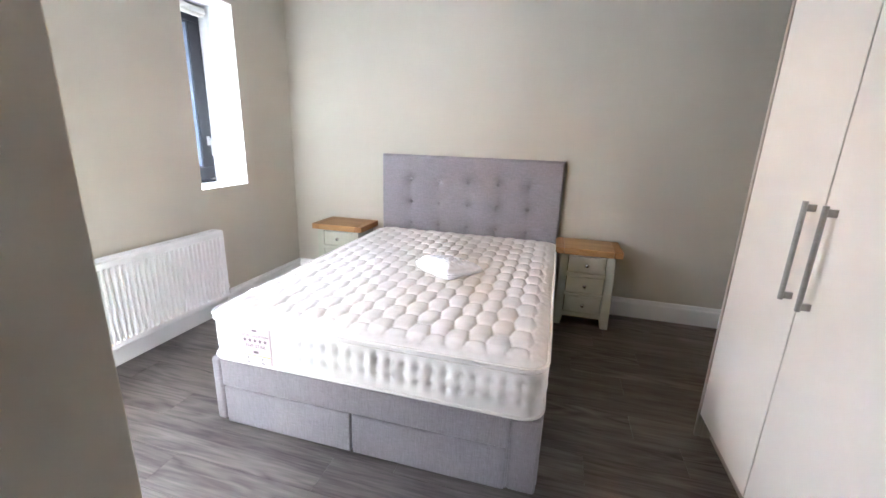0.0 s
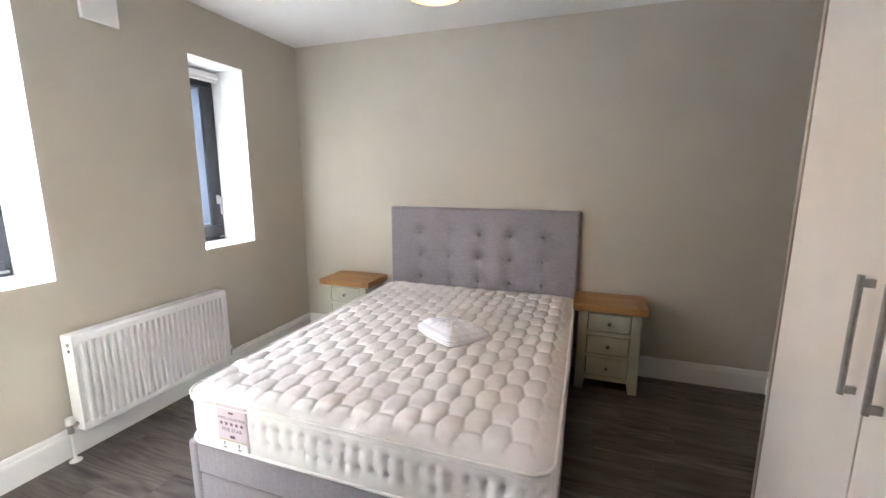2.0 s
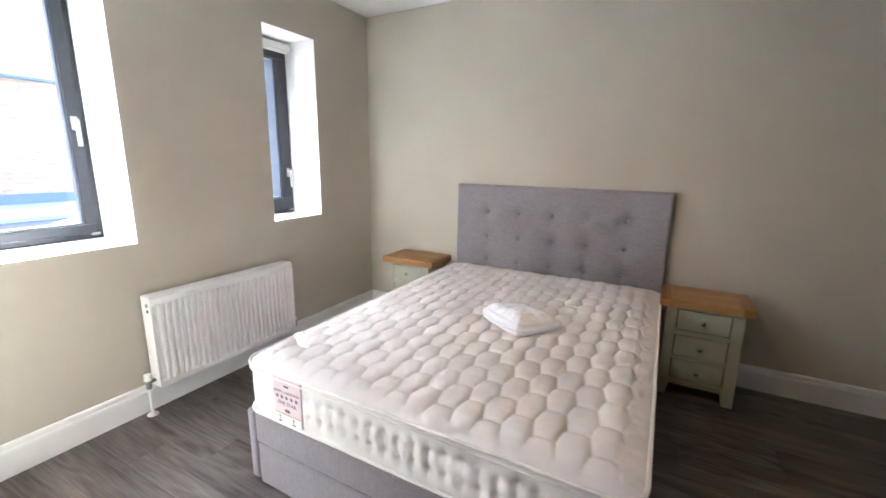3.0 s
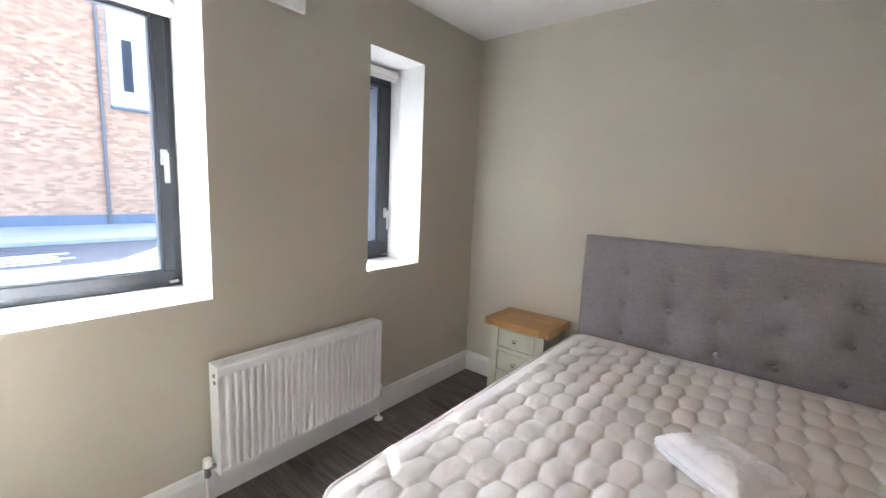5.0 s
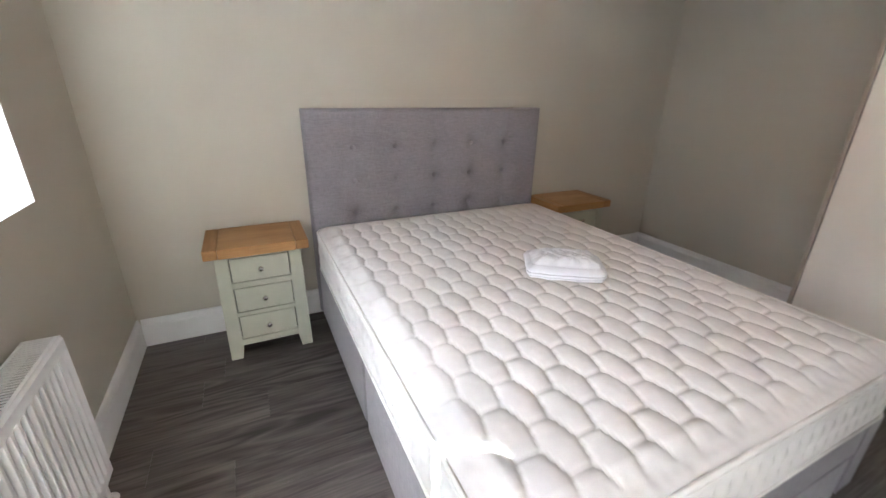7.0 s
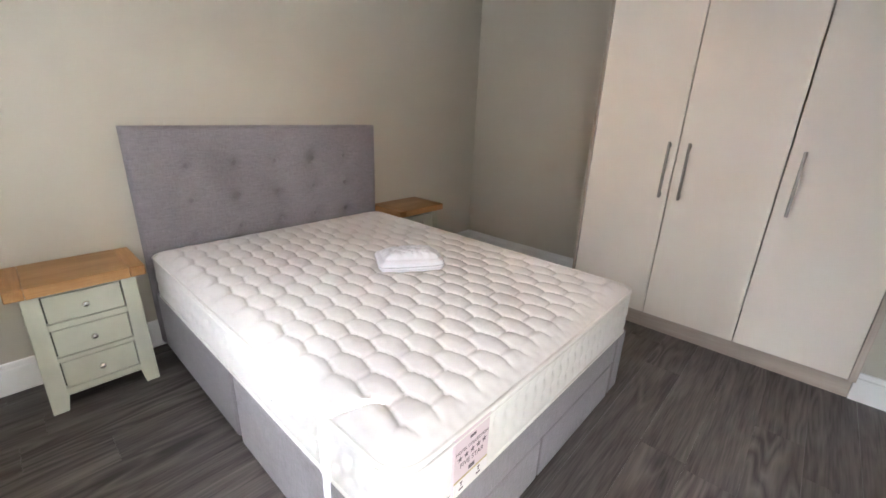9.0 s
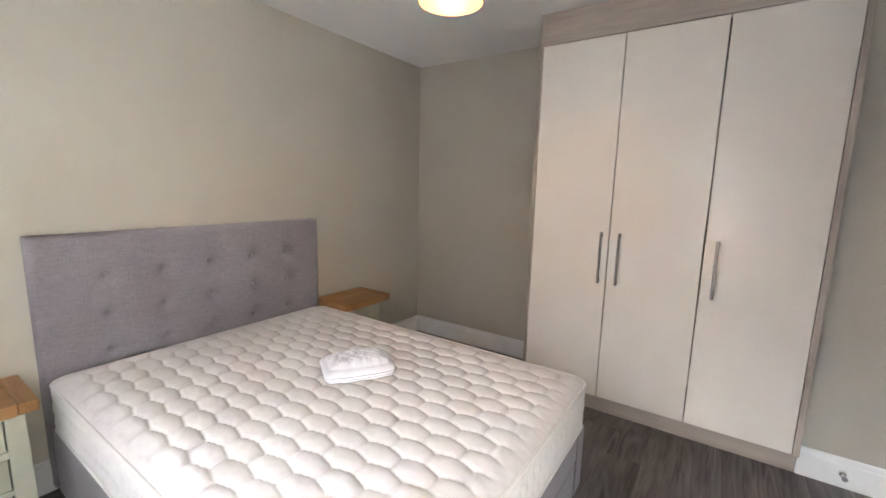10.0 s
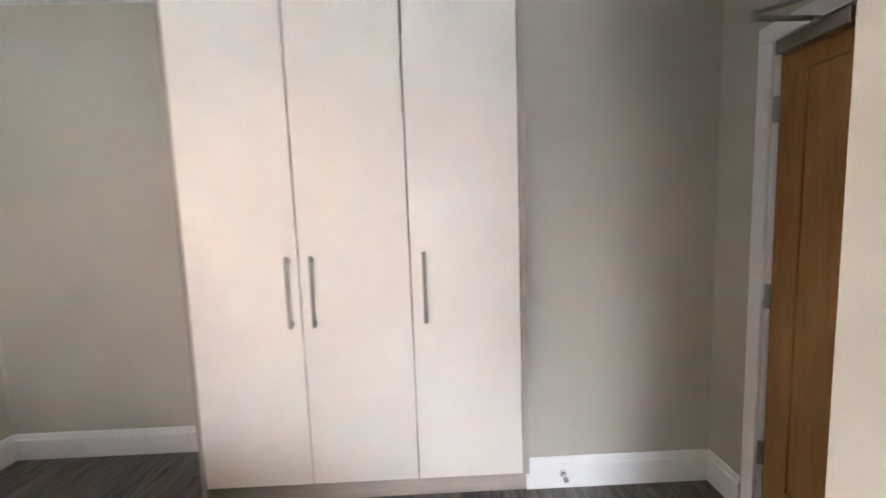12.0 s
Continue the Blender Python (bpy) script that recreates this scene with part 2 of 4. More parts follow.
def glow_material():
    m = bpy.data.materials.new("lit_bulb")
    m.use_nodes = True
    b = m.node_tree.nodes["Principled BSDF"]
    b.inputs["Base Color"].default_value = (0.9, 0.85, 0.7, 1)
    b.inputs["Emission Color"].default_value = (1.0, 0.72, 0.32, 1)
    b.inputs["Emission Strength"].default_value = 0.6
    return m


M_GLASS, M_BULB = glass_material(), glow_material()


# ---------------------------------------------------------------- mesh helpers
def thing(name, loc=(0, 0, 0), rz=0, label="", category="", group="", kind=""):
    ob = new(name)
    ob.matrix_basis = pose(*loc, 0, 0, rz)
    return tagged(ob, label, category, group, kind)


def part(name, bm, material, parent=None, label="", smooth=False, kind="", category=""):
    me = bpy.data.meshes.new(name)
    bm.normal_update()
    bm.to_mesh(me)
    bm.free()
    for m in (material if isinstance(material, (list, tuple)) else [material]):
        me.materials.append(m)
    if smooth:
        me.shade_smooth()
    ob = new(name, me)
    ob.parent = parent
    return tagged(ob, label, category, "", kind)


def box(lo, hi, bevel=0.0, seg=2, bm=None, m=None):
    own = bm is None
    b2 = bmesh.new()
    bmesh.ops.create_cube(b2, size=1.0)
    size = [h - l for l, h in zip(lo, hi)]
    mid = [(h + l) / 2 for l, h in zip(lo, hi)]
    for v in b2.verts:
        v.co = Vector([c * s + k for c, s, k in zip(v.co, size, mid)])
    if bevel:
        bmesh.ops.bevel(b2, geom=b2.edges[:], offset=min(bevel, min(size) * 0.45), segments=seg, profile=0.5, affect="EDGES")
    if m is not None:
        b2.transform(m)
    if own:
        return b2
    return merge(bm, b2)


def merge(bm, b2):
    tmp = bpy.data.meshes.new("tmp")
    b2.to_mesh(tmp)
    b2.free()
    bm.from_mesh(tmp)
    bpy.data.meshes.remove(tmp)
    return bm


def cyl(p0, p1, r0, r1=None, n=16, cap=True, bm=None):
    own = bm is None
    bm = bmesh.new() if own else bm
    p0, p1 = Vector(p0), Vector(p1)
    d = p1 - p0
    rot = d.to_track_quat("Z", "Y").to_matrix().to_4x4()
    bmesh.ops.create_cone(bm, cap_ends=cap, segments=n, radius1=r0, radius2=r0 if r1 is None else r1, depth=d.length,
                          matrix=Matrix.Translation((p0 + p1) / 2) @ rot)
    return bm


def lathe(profile, n=24, bm=None, at=(0, 0, 0)):
    bm = bm or bmesh.new()
    rings = []
    for r, z in profile:
        if r < 1e-6:
            rings.append([bm.verts.new((at[0], at[1], at[2] + z))] * n)
        else:
            rings.append([bm.verts.new((at[0] + r * math.cos(2 * math.pi * i / n), at[1] + r * math.sin(2 * math.pi * i / n), at[2] + z)) for i in range(n)])
    for a, b in zip(rings, rings[1:]):
        for i in range(n):
            j = (i + 1) % n
            vs = []
            for v in (a[i], a[j], b[j], b[i]):
                if v not in vs:
                    vs.append(v)
            if len(vs) > 2:
                bm.faces.new(vs)
    return bm


def tube(points, r, n=8, closed=False, bm=None):
    bm = bm or bmesh.new()
    pts = [Vector(p) for p in points]
    rings = []
    for i, p in enumerate(pts):
        a = pts[i - 1] if (i or closed) else p
        b = pts[(i + 1) % len(pts)] if (i < len(pts) - 1 or closed) else p
        q = (b - a).to_track_quat("Z", "Y")
        rings.append([bm.verts.new(p + q @ Vector((r * math.cos(2 * math.pi * k / n), r * math.sin(2 * math.pi * k / n), 0))) for k in range(n)])
    for i in range(len(rings) - (0 if closed else 1)):
        a, b = rings[i], rings[(i + 1) % len(rings)]
        for k in range(n):
            bm.faces.new((a[k], a[(k + 1) % n], b[(k + 1) % n], b[k]))
    if not closed:
        bm.faces.new(rings[0][::-1]), bm.faces.new(rings[-1])
    return bm


def extrude_profile(profile, p0, p1, bm=None):
    """A closed profile of (out, up) pairs run from p0 to p1 along the floor; out is to the left of the way."""
    bm = bm or bmesh.new()
    p0, p1 = Vector(p0), Vector(p1)
    d = (p1 - p0).normalized()
    side = Vector((-d.y, d.x, 0))
    ends = [[bm.verts.new(p + side * o + Vector((0, 0, u))) for o, u in profile] for p in (p0, p1)]
    n = len(profile)
    for i in range(n):
        j = (i + 1) % n
        bm.faces.new((ends[0][i], ends[0][j], ends[1][j], ends[1][i]))
    bm.faces.new(ends[0]), bm.faces.new(ends[1][::-1])
    return bm


def pierced(us, vs, holes, w0, w1, place):
    """A slab over the cuts us x vs from depth w0 to w1 with holes; the holes' sides take material 1."""
    bm = bmesh.new()
    cache = {}

    def vert(u, v, w):
        if (u, v, w) not in cache:
            cache[(u, v, w)] = bm.verts.new(place(u, v, w))
        return cache[(u, v, w)]

    def solid(i, j):
        if not (0 <= i < len(us) - 1 and 0 <= j < len(vs) - 1):
            return False
        cu, cv = (us[i] + us[i + 1]) / 2, (vs[j] + vs[j + 1]) / 2
        return not any(a < cu < b and c < cv < d for a, b, c, d in holes)
    for i in range(len(us) - 1):
        for j in range(len(vs) - 1):
            if not solid(i, j):
                continue
            a, b, c, d = us[i], us[i + 1], vs[j], vs[j + 1]
            bm.faces.new([vert(a, c, w0), vert(b, c, w0), vert(b, d, w0), vert(a, d, w0)])
            bm.faces.new([vert(a, c, w1), vert(a, d, w1), vert(b, d, w1), vert(b, c, w1)])
            for di, dj, e in ((-1, 0, ((a, c), (a, d))), (1, 0, ((b, c), (b, d))), (0, -1, ((a, c), (b, c))), (0, 1, ((a, d), (b, d)))):
                if not solid(i + di, j + dj):
                    (u0, v0), (u1, v1) = e
                    f = bm.faces.new([vert(u0, v0, w0), vert(u1, v1, w0), vert(u1, v1, w1), vert(u0, v0, w1)])
                    inside = 0 <= i + di < len(us) - 1 and 0 <= j + dj < len(vs) - 1
                    f.material_index = 1 if inside else 0
    bmesh.ops.recalc_face_normals(bm, faces=bm.faces)
    return bm


# ---------------------------------------------------------------- the room
part("wall_west", pierced([0.6, BIGW[0], BIGW[1], SMALLW[0], SMALLW[1], YN + 0.2], [-0.2, BIGW[2], SMALLW[2], BIGW[3], SMALLW[3], ZC + 0.14],
     [BIGW, SMALLW], XW, XO, lambda u, v, w: (w, u, v)), [M_WALL, M_REVEAL], None,
     "greige painted wall with two deep white window reveals", kind="structure")
part("wall_north", box((XW, YN, 0), (XE + 0.2, YN + 0.2, ZC)), M_WALL, None, "greige painted wall behind the bed head", kind="structure")
part("wall_east", box((XE, 1.722, 0), (XE + 0.2, YN, ZC)), M_WALL, None, "greige painted wall beside the fitted wardrobe", kind="structure")
part("wall_east_near", box((XS, YS - 0.2, 0), (XE + 0.2, 1.722, ZC)), M_WALL, None, "greige painted wall between wardrobe and door", kind="structure")
DX0, DX1, DZ = -0.915, -0.075, 1.985
part("wall_south", pierced([XB, DX0 - 0.03, DX1 + 0.03, XS], [0, DZ + 0.03, ZC], [(DX0 - 0.03, DX1 + 0.03, -1, DZ + 0.03)], YS, YS - 0.2,
     lambda u, v, w: (u, w, v)), [M_WALL, M_TRIM], None, "greige painted wall around the oak entrance door", kind="structure")
part("wall_block", box((XW, YS - 0.2, 0), (XB, YB, ZC), 0.003, 2), M_WALL, None, "greige painted wall block with a sharp outer corner", kind="structure")
part("ceiling", box((XW, YS - 0.2, ZC), (XE + 0.2, YN + 0.2, ZC + 0.14)), M_CEIL, None, "flat white painted ceiling", kind="structure")
floor = part("floor", box((XW, YS - 0.2, -0.15), (XE + 0.2, YN, -0.004)), M_SUB, None, "grey-brown wood-look vinyl plank floor", kind="structure")

SK = [(0.0, 0.0), (0.018, 0.0), (0.018, 0.112), (0.0165, 0.122), (0.012, 0.128), (0.011, 0.14), (0.009, 0.15), (0.005, 0.155), (0.0, 0.155)]
for a, b, t in (((XW, YN), (XW, YB), "window"), ((XE, YN), (XW + 0.018, YN), "bed head"), ((XE, 3.28), (XE, YN - 0.018), "side"),
                ((XS, YS + 0.018), (XS, 1.722), "near"), ((0.012, YS), (XS, YS), "door"),
                ((XW + 0.018, YB), (XB, YB), "block"), ((XB, YB), (XB, YS), "entry")):
    if t in ("window",):
        a, b = a, b
    bm = extrude_profile(SK, (*a, 0), (*b, 0)) if t not in ("door", "block", "entry") else extrude_profile([(-o, u) for o, u in SK], (*b, 0), (*a, 0))
    bmesh.ops.recalc_face_normals(bm, faces=bm.faces)
    part("baseboard", bm, M_TRIM, None, "white moulded skirting board", kind="structure")


# ---------------------------------------------------------------- windows
def window_unit(name, y0, y1, z0, z1, hz, label, XF=XF, ST=0.05, GD=0.028):
    w = thing(name, (XF, (y0 + y1) / 2, z0), 0, label, "window", kind="structure")
    hw, h = (y1 - y0) / 2, z1 - z0

    def ring(lo, hi, t, x0, x1, bev):
        bm = bmesh.new()
        (a, c), (b, d) = lo, hi
        box((x0, a, c), (x1, b, c + t), bev, 2, bm)
        box((x0, a, d - t), (x1, b, d), bev, 2, bm)
        box((x0, a, c + t), (x1, a + t, d - t), bev, 2, bm)
        box((x0, b - t, c + t), (x1, b, d - t), bev, 2, bm)
        return bm
    part("window_frame", ring((-hw, 0), (hw, h), 0.045, -0.07, -0.012, 0.004), M_ALU, w)
    sash = part("sash", ring((-hw + 0.03, 0.03), (hw - 0.03, h - 0.03), ST, -0.058, 0.006, 0.005), M_ALU, w)
    part("bead", ring((-hw + 0.03 + ST, 0.03 + ST), (hw - 0.03 - ST, h - 0.03 - ST), 0.012, -GD - 0.012, -0.002, 0.003), M_BEADLIT, sash)
    pane = part("pane", box((-GD - 0.006, -hw + 0.036 + ST, 0.036 + ST), (-GD, hw - 0.036 - ST, h - 0.036 - ST)), M_GLASS, w, "clear glass pane")
    pane.visible_shadow = False
    hy = hw - 0.058
    bm = box((0.006, hy - 0.014, hz - z0 - 0.03), (0.016, hy + 0.014, hz - z0 + 0.04), 0.004)
    cyl((0.014, hy, hz - z0 + 0.015), (0.045, hy, hz - z0 + 0.015), 0.009, bm=bm)
    box((0.036, hy - 0.010, hz - z0 - 0.11), (0.05, hy + 0.010, hz - z0 + 0.026), 0.005, 2, bm)
    part("window_handle", bm, M_HANDLE, w, "pale grey lever handle")
    bm = box((-0.010, hw - 0.060, 0.020), (0.012, hw - 0.022, 0.034), 0.003)
    cyl((0.012, hw - 0.045, 0.026), (0.026, hw - 0.03, 0.034), 0.004, bm=bm)
    part("restrictor", bm, M_STEEL, w, "small steel window restrictor")
    b = thing("roller_blind", (XF + 0.012, (y0 + y1) / 2, z1), 0, "white roller blind rolled up under the window head", "blind", "roller blinds")
    part("cassette", box((0.0, -hw + 0.004, -0.064), (0.055, hw - 0.004, -0.016), 0.014, 3), M_PLAST, b)
    part("fabric_roll", cyl((0.030, -hw + 0.02, -0.055), (0.030, hw - 0.02, -0.055), 0.020, n=20), M_BLIND, b, smooth=True)
    part("bottom_bar", box((0.040, -hw + 0.02, -0.088), (0.050, hw - 0.02, -0.068), 0.003), M_PLAST, b)
    part("chain", tube([(0.06, hw - 0.012, -0.05), (0.07, hw - 0.014, -0.5), (0.075, hw - 0.01, -0.86), (0.082, hw - 0.014, -0.5), (0.075, hw - 0.012, -0.05)], 0.0018, 5),
         M_PLAST, b, "fine white operating chain")
    return w


window_unit("window_1", *BIGW, 1.54, "anthracite aluminium tilt window with one clear pane")
window_unit("window_2", *SMALLW, 1.27, "narrow anthracite aluminium window with one clear pane", -3.315, 0.090, 0.085)

# ---------------------------------------------------------------- door
door = thing("door_1", ((DX0 + DX1) / 2, YS, 0), 0, "closed oak veneer door with a white frame", "door", kind="structure")
hw = (DX1 - DX0) / 2
bm = box((-hw + 0.004, -0.052, 0.006), (-hw + 0.115, -0.012, DZ - 0.003), 0.002)
for a, b, c, d in ((hw - 0.115, hw - 0.004, 0.006, DZ - 0.003), (-hw + 0.115, hw - 0.115, 0.006, 0.23), (-hw + 0.115, hw - 0.115, DZ - 0.13, DZ - 0.003), (-0.05, 0.05, 0.23, DZ - 0.13)):
    box((a, -0.052, c), (b, -0.012, d), 0.002, 2, bm)
leaf = part("door_leaf", bm, M_OAKD, door, "oak door leaf with stiles and rails")
for s in (-1, 1):
    a, b = sorted((s * 0.05, s * (hw - 0.115)))
    part("panel", box((a, -0.044, 0.23), (b, -0.021, DZ - 0.13)), M_OAKD, leaf, "recessed oak panel")
bm = box((-hw - 0.03, -0.19, 0), (-hw, 0.0, DZ + 0.03), 0.002)
box((hw, -0.19, 0), (hw + 0.03, 0.0, DZ + 0.03), 0.002, 2, bm)
box((-hw, -0.19, DZ), (hw, 0.0, DZ + 0.03), 0.002, 2, bm)
part("door_frame", bm, M_TRIM, door)
bm = box((-hw - 0.075, 0.0, 0), (-hw - 0.008, 0.019, DZ + 0.008), 0.005, 3)
box((hw + 0.008, 0.0, 0), (hw + 0.075, 0.019, DZ + 0.008), 0.005, 3, bm)
box((-hw - 0.075, 0.0, DZ + 0.008), (hw + 0.075, 0.019, DZ + 0.075), 0.005, 3, bm)
part("architrave", bm, M_TRIM, door)
for z in (0.33, 1.0, 1.735):
    bm = cyl((hw + 0.001, 0.0, z - 0.05), (hw + 0.001, 0.0, z + 0.05), 0.007, n=12)
    box((hw - 0.012, -0.012, z - 0.05), (hw + 0.014, 0.001, z + 0.05), 0.001, 1, bm)
    part("hinge", bm, M_STEEL, door, "steel butt hinge")
part("closer_body", box((hw - 0.31, -0.012, 1.925), (hw - 0.035, 0.042, 1.978), 0.006), M_STEEL, door, "silver overhead closer body")
bm = cyl((0.245, 0.022, 1.975), (0.245, 0.022, 2.0), 0.014, n=14)
tube([(0.245, 0.022, 1.997), (0.281, 0.205, 2.014)], 0.010, 8, bm=bm)
cyl((0.281, 0.205, 2.005), (0.281, 0.205, 2.04), 0.011, n=12, bm=bm)
tube([(0.281, 0.205, 2.032), (0.165, 0.03, 2.052)], 0.008, 8, bm=bm)
box((0.11, 0.019, 2.035), (0.20, 0.034, 2.06), 0.003, 2, bm)
part("closer_arm", bm, M_STEEL, door, "folding steel closer arm")
bm = box((-hw + 0.03, -0.012, 0.98), (-hw + 0.075, -0.004, 1.16), 0.003)
cyl((-hw + 0.052, -0.006, 1.07), (-hw + 0.052, 0.045, 1.07), 0.009, bm=bm)
cyl((-hw + 0.052, 0.042, 1.07), (-hw + 0.17, 0.042, 1.07), 0.009, bm=bm)
part("door_handle", bm, M_STEEL, door)

stop = thing("door_stop", (XS - 0.018, 1.545, 0.078), 0, "small chrome door stop on the white skirting", "door stop")
bm = cyl((0, 0, 0), (-0.012, 0, 0), 0.017, 0.014)
cyl((-0.012, 0, 0), (-0.045, 0, 0), 0.008, bm=bm)
part("stem", bm, M_CHROME, stop, smooth=False)
part("buffer", cyl((-0.045, 0, 0), (-0.058, 0, 0), 0.012), M_FABD, stop, "grey rubber buffer")

vent = thing("wall_vent", (XW, 3.090, 2.335), 0, "square white plastic ventilation cover high on the wall", "vent")
part("cover", box((0.012, -0.092, -0.092), (0.034, 0.092, 0.092), 0.006, 3), M_PLAST, vent)
part("backing", box((0.0, -0.08, -0.08), (0.012, 0.08, 0.08)), M_PLAST, vent)


# ---------------------------------------------------------------- wardrobe
WY0, WY1, WXD = 1.724, 3.264, 0.156
ward = thing("fitted_wardrobe", (WXD, (WY0 + WY1) / 2, 0), 0, "cream three-door fitted wardrobe with taupe woodgrain surround and plinth", "wardrobe")
hw = (WY1 - WY0) / 2
part("end_panel", box((-0.004, -hw, 0.125), (XE - WXD, -hw + 0.027, ZC), 0.001, 1), M_TAUPEZ, ward, "taupe woodgrain end panel")
part("end_panel", box((-0.004, hw - 0.018, 0.0), (XE - WXD, hw, ZC), 0.001, 1), M_TAUPEZ, ward, "taupe woodgrain end panel")
part("pelmet", box((0.002, -hw + 0.027, 2.372), (0.02, hw - 0.018, ZC)), M_TAUPE, ward, "taupe woodgrain top infill")
part("plinth", box((0.064, -hw + 0.002, 0.0), (0.080, hw - 0.019, 0.122)), M_TAUPE, ward, "taupe woodgrain plinth")
bm = box((0.024, -hw + 0.028, 0.124), (0.53, hw - 0.02, 0.142))
box((0.024, -hw + 0.028, 2.352), (0.53, hw - 0.02, 2.37), 0, 2, bm)
box((0.515, -hw + 0.028, 0.142), (0.53, hw - 0.02, 2.352), 0, 2, bm)
part("carcass", bm, M_TAUPE, ward)
DY0, DY1, DG = 1.755, 3.242, 0.007
DW = (DY1 - DY0 - 2 * DG) / 3
for i, hs in enumerate((1, -1, 1)):
    # from the nearer end: the third door's handle is on its far side, then the pair
    y0 = DY0 - (WY0 + WY1) / 2 + i * (DW + DG)
    d = part("door", box((0.0, y0, 0.128), (0.019, y0 + DW, 2.366), 0.0015, 2), M_CREAM, ward, "plain cream laminate door")
    hy = (2.187 if i == 0 else 2.685 if i == 1 else 2.79) - (WY0 + WY1) / 2
    bm = cyl((-0.030, hy, 0.89), (-0.030, hy, 1.212), 0.0078, n=14)
    for z in (0.905, 1.192):
        box((-0.026, hy - 0.0055, z - 0.011), (0.0, hy + 0.0055, z + 0.011), 0.001, 1, bm)
    part("handle", bm, M_STEEL, d, "brushed steel bar handle")


# ---------------------------------------------------------------- bed
BX, BY0, BY1 = -1.328, 2.625, 4.60
bed = thing("divan_bed", (BX, BY0, 0), 0, "grey fabric divan bed with two foot drawers and buttoned headboard", "bed")
BW, BL = 0.755, BY1 - BY0


def rounded_box(hx, y0, y1, z0, z1, r, n=6, bev=0.012):
    bm = bmesh.new()
    pts = []
    for cx, cy, a0 in ((hx - r, y1 - r, 0), (-hx + r, y1 - r, 90), (-hx + r, y0 + r, 180), (hx - r, y0 + r, 270)):
        for k in range(n + 1):
            a = radians(a0 + 90 * k / n)
            pts.append((cx, cy, math.cos(a), math.sin(a)))
    prof = [(-bev, z0), (-bev * 0.3, z0 + bev * 0.3), (0, z0 + bev), (0, z1 - bev), (-bev * 0.3, z1 - bev * 0.3), (-bev, z1)]
    rings = [[bm.verts.new((cx + (r + o) * c, cy + (r + o) * s, z)) for cx, cy, c, s in pts] for o, z in prof]
    m = len(pts)
    for a, b in zip(rings, rings[1:]):
        for i in range(m):
            bm.faces.new((a[i], a[(i + 1) % m], b[(i + 1) % m], b[i]))
    bm.faces.new(rings[-1]), bm.faces.new(rings[0][::-1])
    return bm


base = part("base", rounded_box(BW, 0.02, BL * 0.5, 0.018, 0.352, 0.045), M_FAB, bed, "grey woven fabric divan base half")
part("base", rounded_box(BW - 0.003, BL * 0.5 + 0.002, BL, 0.018, 0.352, 0.02), M_FAB, bed, "grey woven fabric divan base half")
for a, b in ((-BW + 0.004, -0.70), (0.636, BW - 0.004)):
    part("corner_panel", box((a, 0.0, 0.020), (b, 0.06, 0.35), 0.016, 4), M_FAB, bed)
part("top_rail", box((-0.699, 0.001, 0.211), (0.635, 0.05, 0.35), 0.008, 3), M_FAB, bed)
part("seam", tube([(0.6355, 0.001, 0.03), (0.6355, 0.001, 0.34)], 0.003, 6), M_FABD, bed)
for a, b in ((-0.697, -0.043), (-0.037, 0.631)):
    part("drawer", box((a + 0.001, 0.003, 0.010), (b - 0.001, 0.05, 0.204), 0.009, 3), M_FAB, bed, "grey fabric drawer front")
for x in (-BW + 0.07, BW - 0.07):
    for y in (0.06, BL / 2 - 0.06, BL / 2 + 0.06, BL - 0.06):
        part("foot", cyl((x, y, 0.0), (x, y, 0.022), 0.022, 0.028), M_FOOT, bed, "short dark foot")

# headboard with pulled-in buttons
HW, HZ0, HZ1, HF = 0.76, 0.03, 1.21, 4.598 - BY0
cols = [-0.5, -0.25, 0.0, 0.25, 0.5]
rows = [1.003, 0.815, 0.627, 0.44]
nx, nz = 152, 118
bm = bmesh.new()
grid = []
for j in range(nz + 1):
    z = HZ0 + (HZ1 - HZ0) * j / nz
    line = []
    for i in range(nx + 1):
        x = -HW + 2 * HW * i / nx
        d = 0.0
        for c in cols:
            dx = abs(x - c)
            if dx < 0.12:
                d += 0.0018 * math.exp(-(dx / 0.006) ** 2) if z > 0.4 else 0
                for r in rows:
                    q = math.hypot(dx, z - r)
                    if q < 0.15:
                        d += 0.024 * math.exp(-q / 0.020) + 0.018 * math.exp(-(q / 0.055) ** 2)
        e = min(HW - abs(x), HZ1 - z, 0.02)
        d += 0.02 - math.sqrt(max(0, 0.02 ** 2 - (0.02 - e) ** 2))
        line.append(bm.verts.new((x, HF + d, z)))
    grid.append(line)
for j in range(nz):
    for i in range(nx):
        bm.faces.new((grid[j][i], grid[j][i + 1], grid[j + 1][i + 1], grid[j + 1][i]))
edge = [grid[0][i] for i in range(nx + 1)] + [grid[j][nx] for j in range(1, nz + 1)] + [grid[nz][i] for i in range(nx - 1, -1, -1)] + [grid[j][0] for j in range(nz - 1, 0, -1)]
back = [bm.verts.new((v.co.x, YN - 0.004 - BY0, v.co.z)) for v in edge]
for i in range(len(edge)):
    j = (i + 1) % len(edge)
    bm.faces.new((edge[j], edge[i], back[i], back[j]))
bm.faces.new(back)
head = part("headboard", bm, M_FAB, bed, "buttoned grey fabric headboard", smooth=True)
for c in cols:
    for r in rows[:3]:
        part("button", lathe([(0, 0.010), (0.009, 0.009), (0.014, 0.006), (0.017, 0.0), (0.017, -0.014), (0, -0.004)], 14), M_FABD, head, "fabric-covered button", smooth=True).matrix_basis = pose(c, HF + 0.031, r, 90)

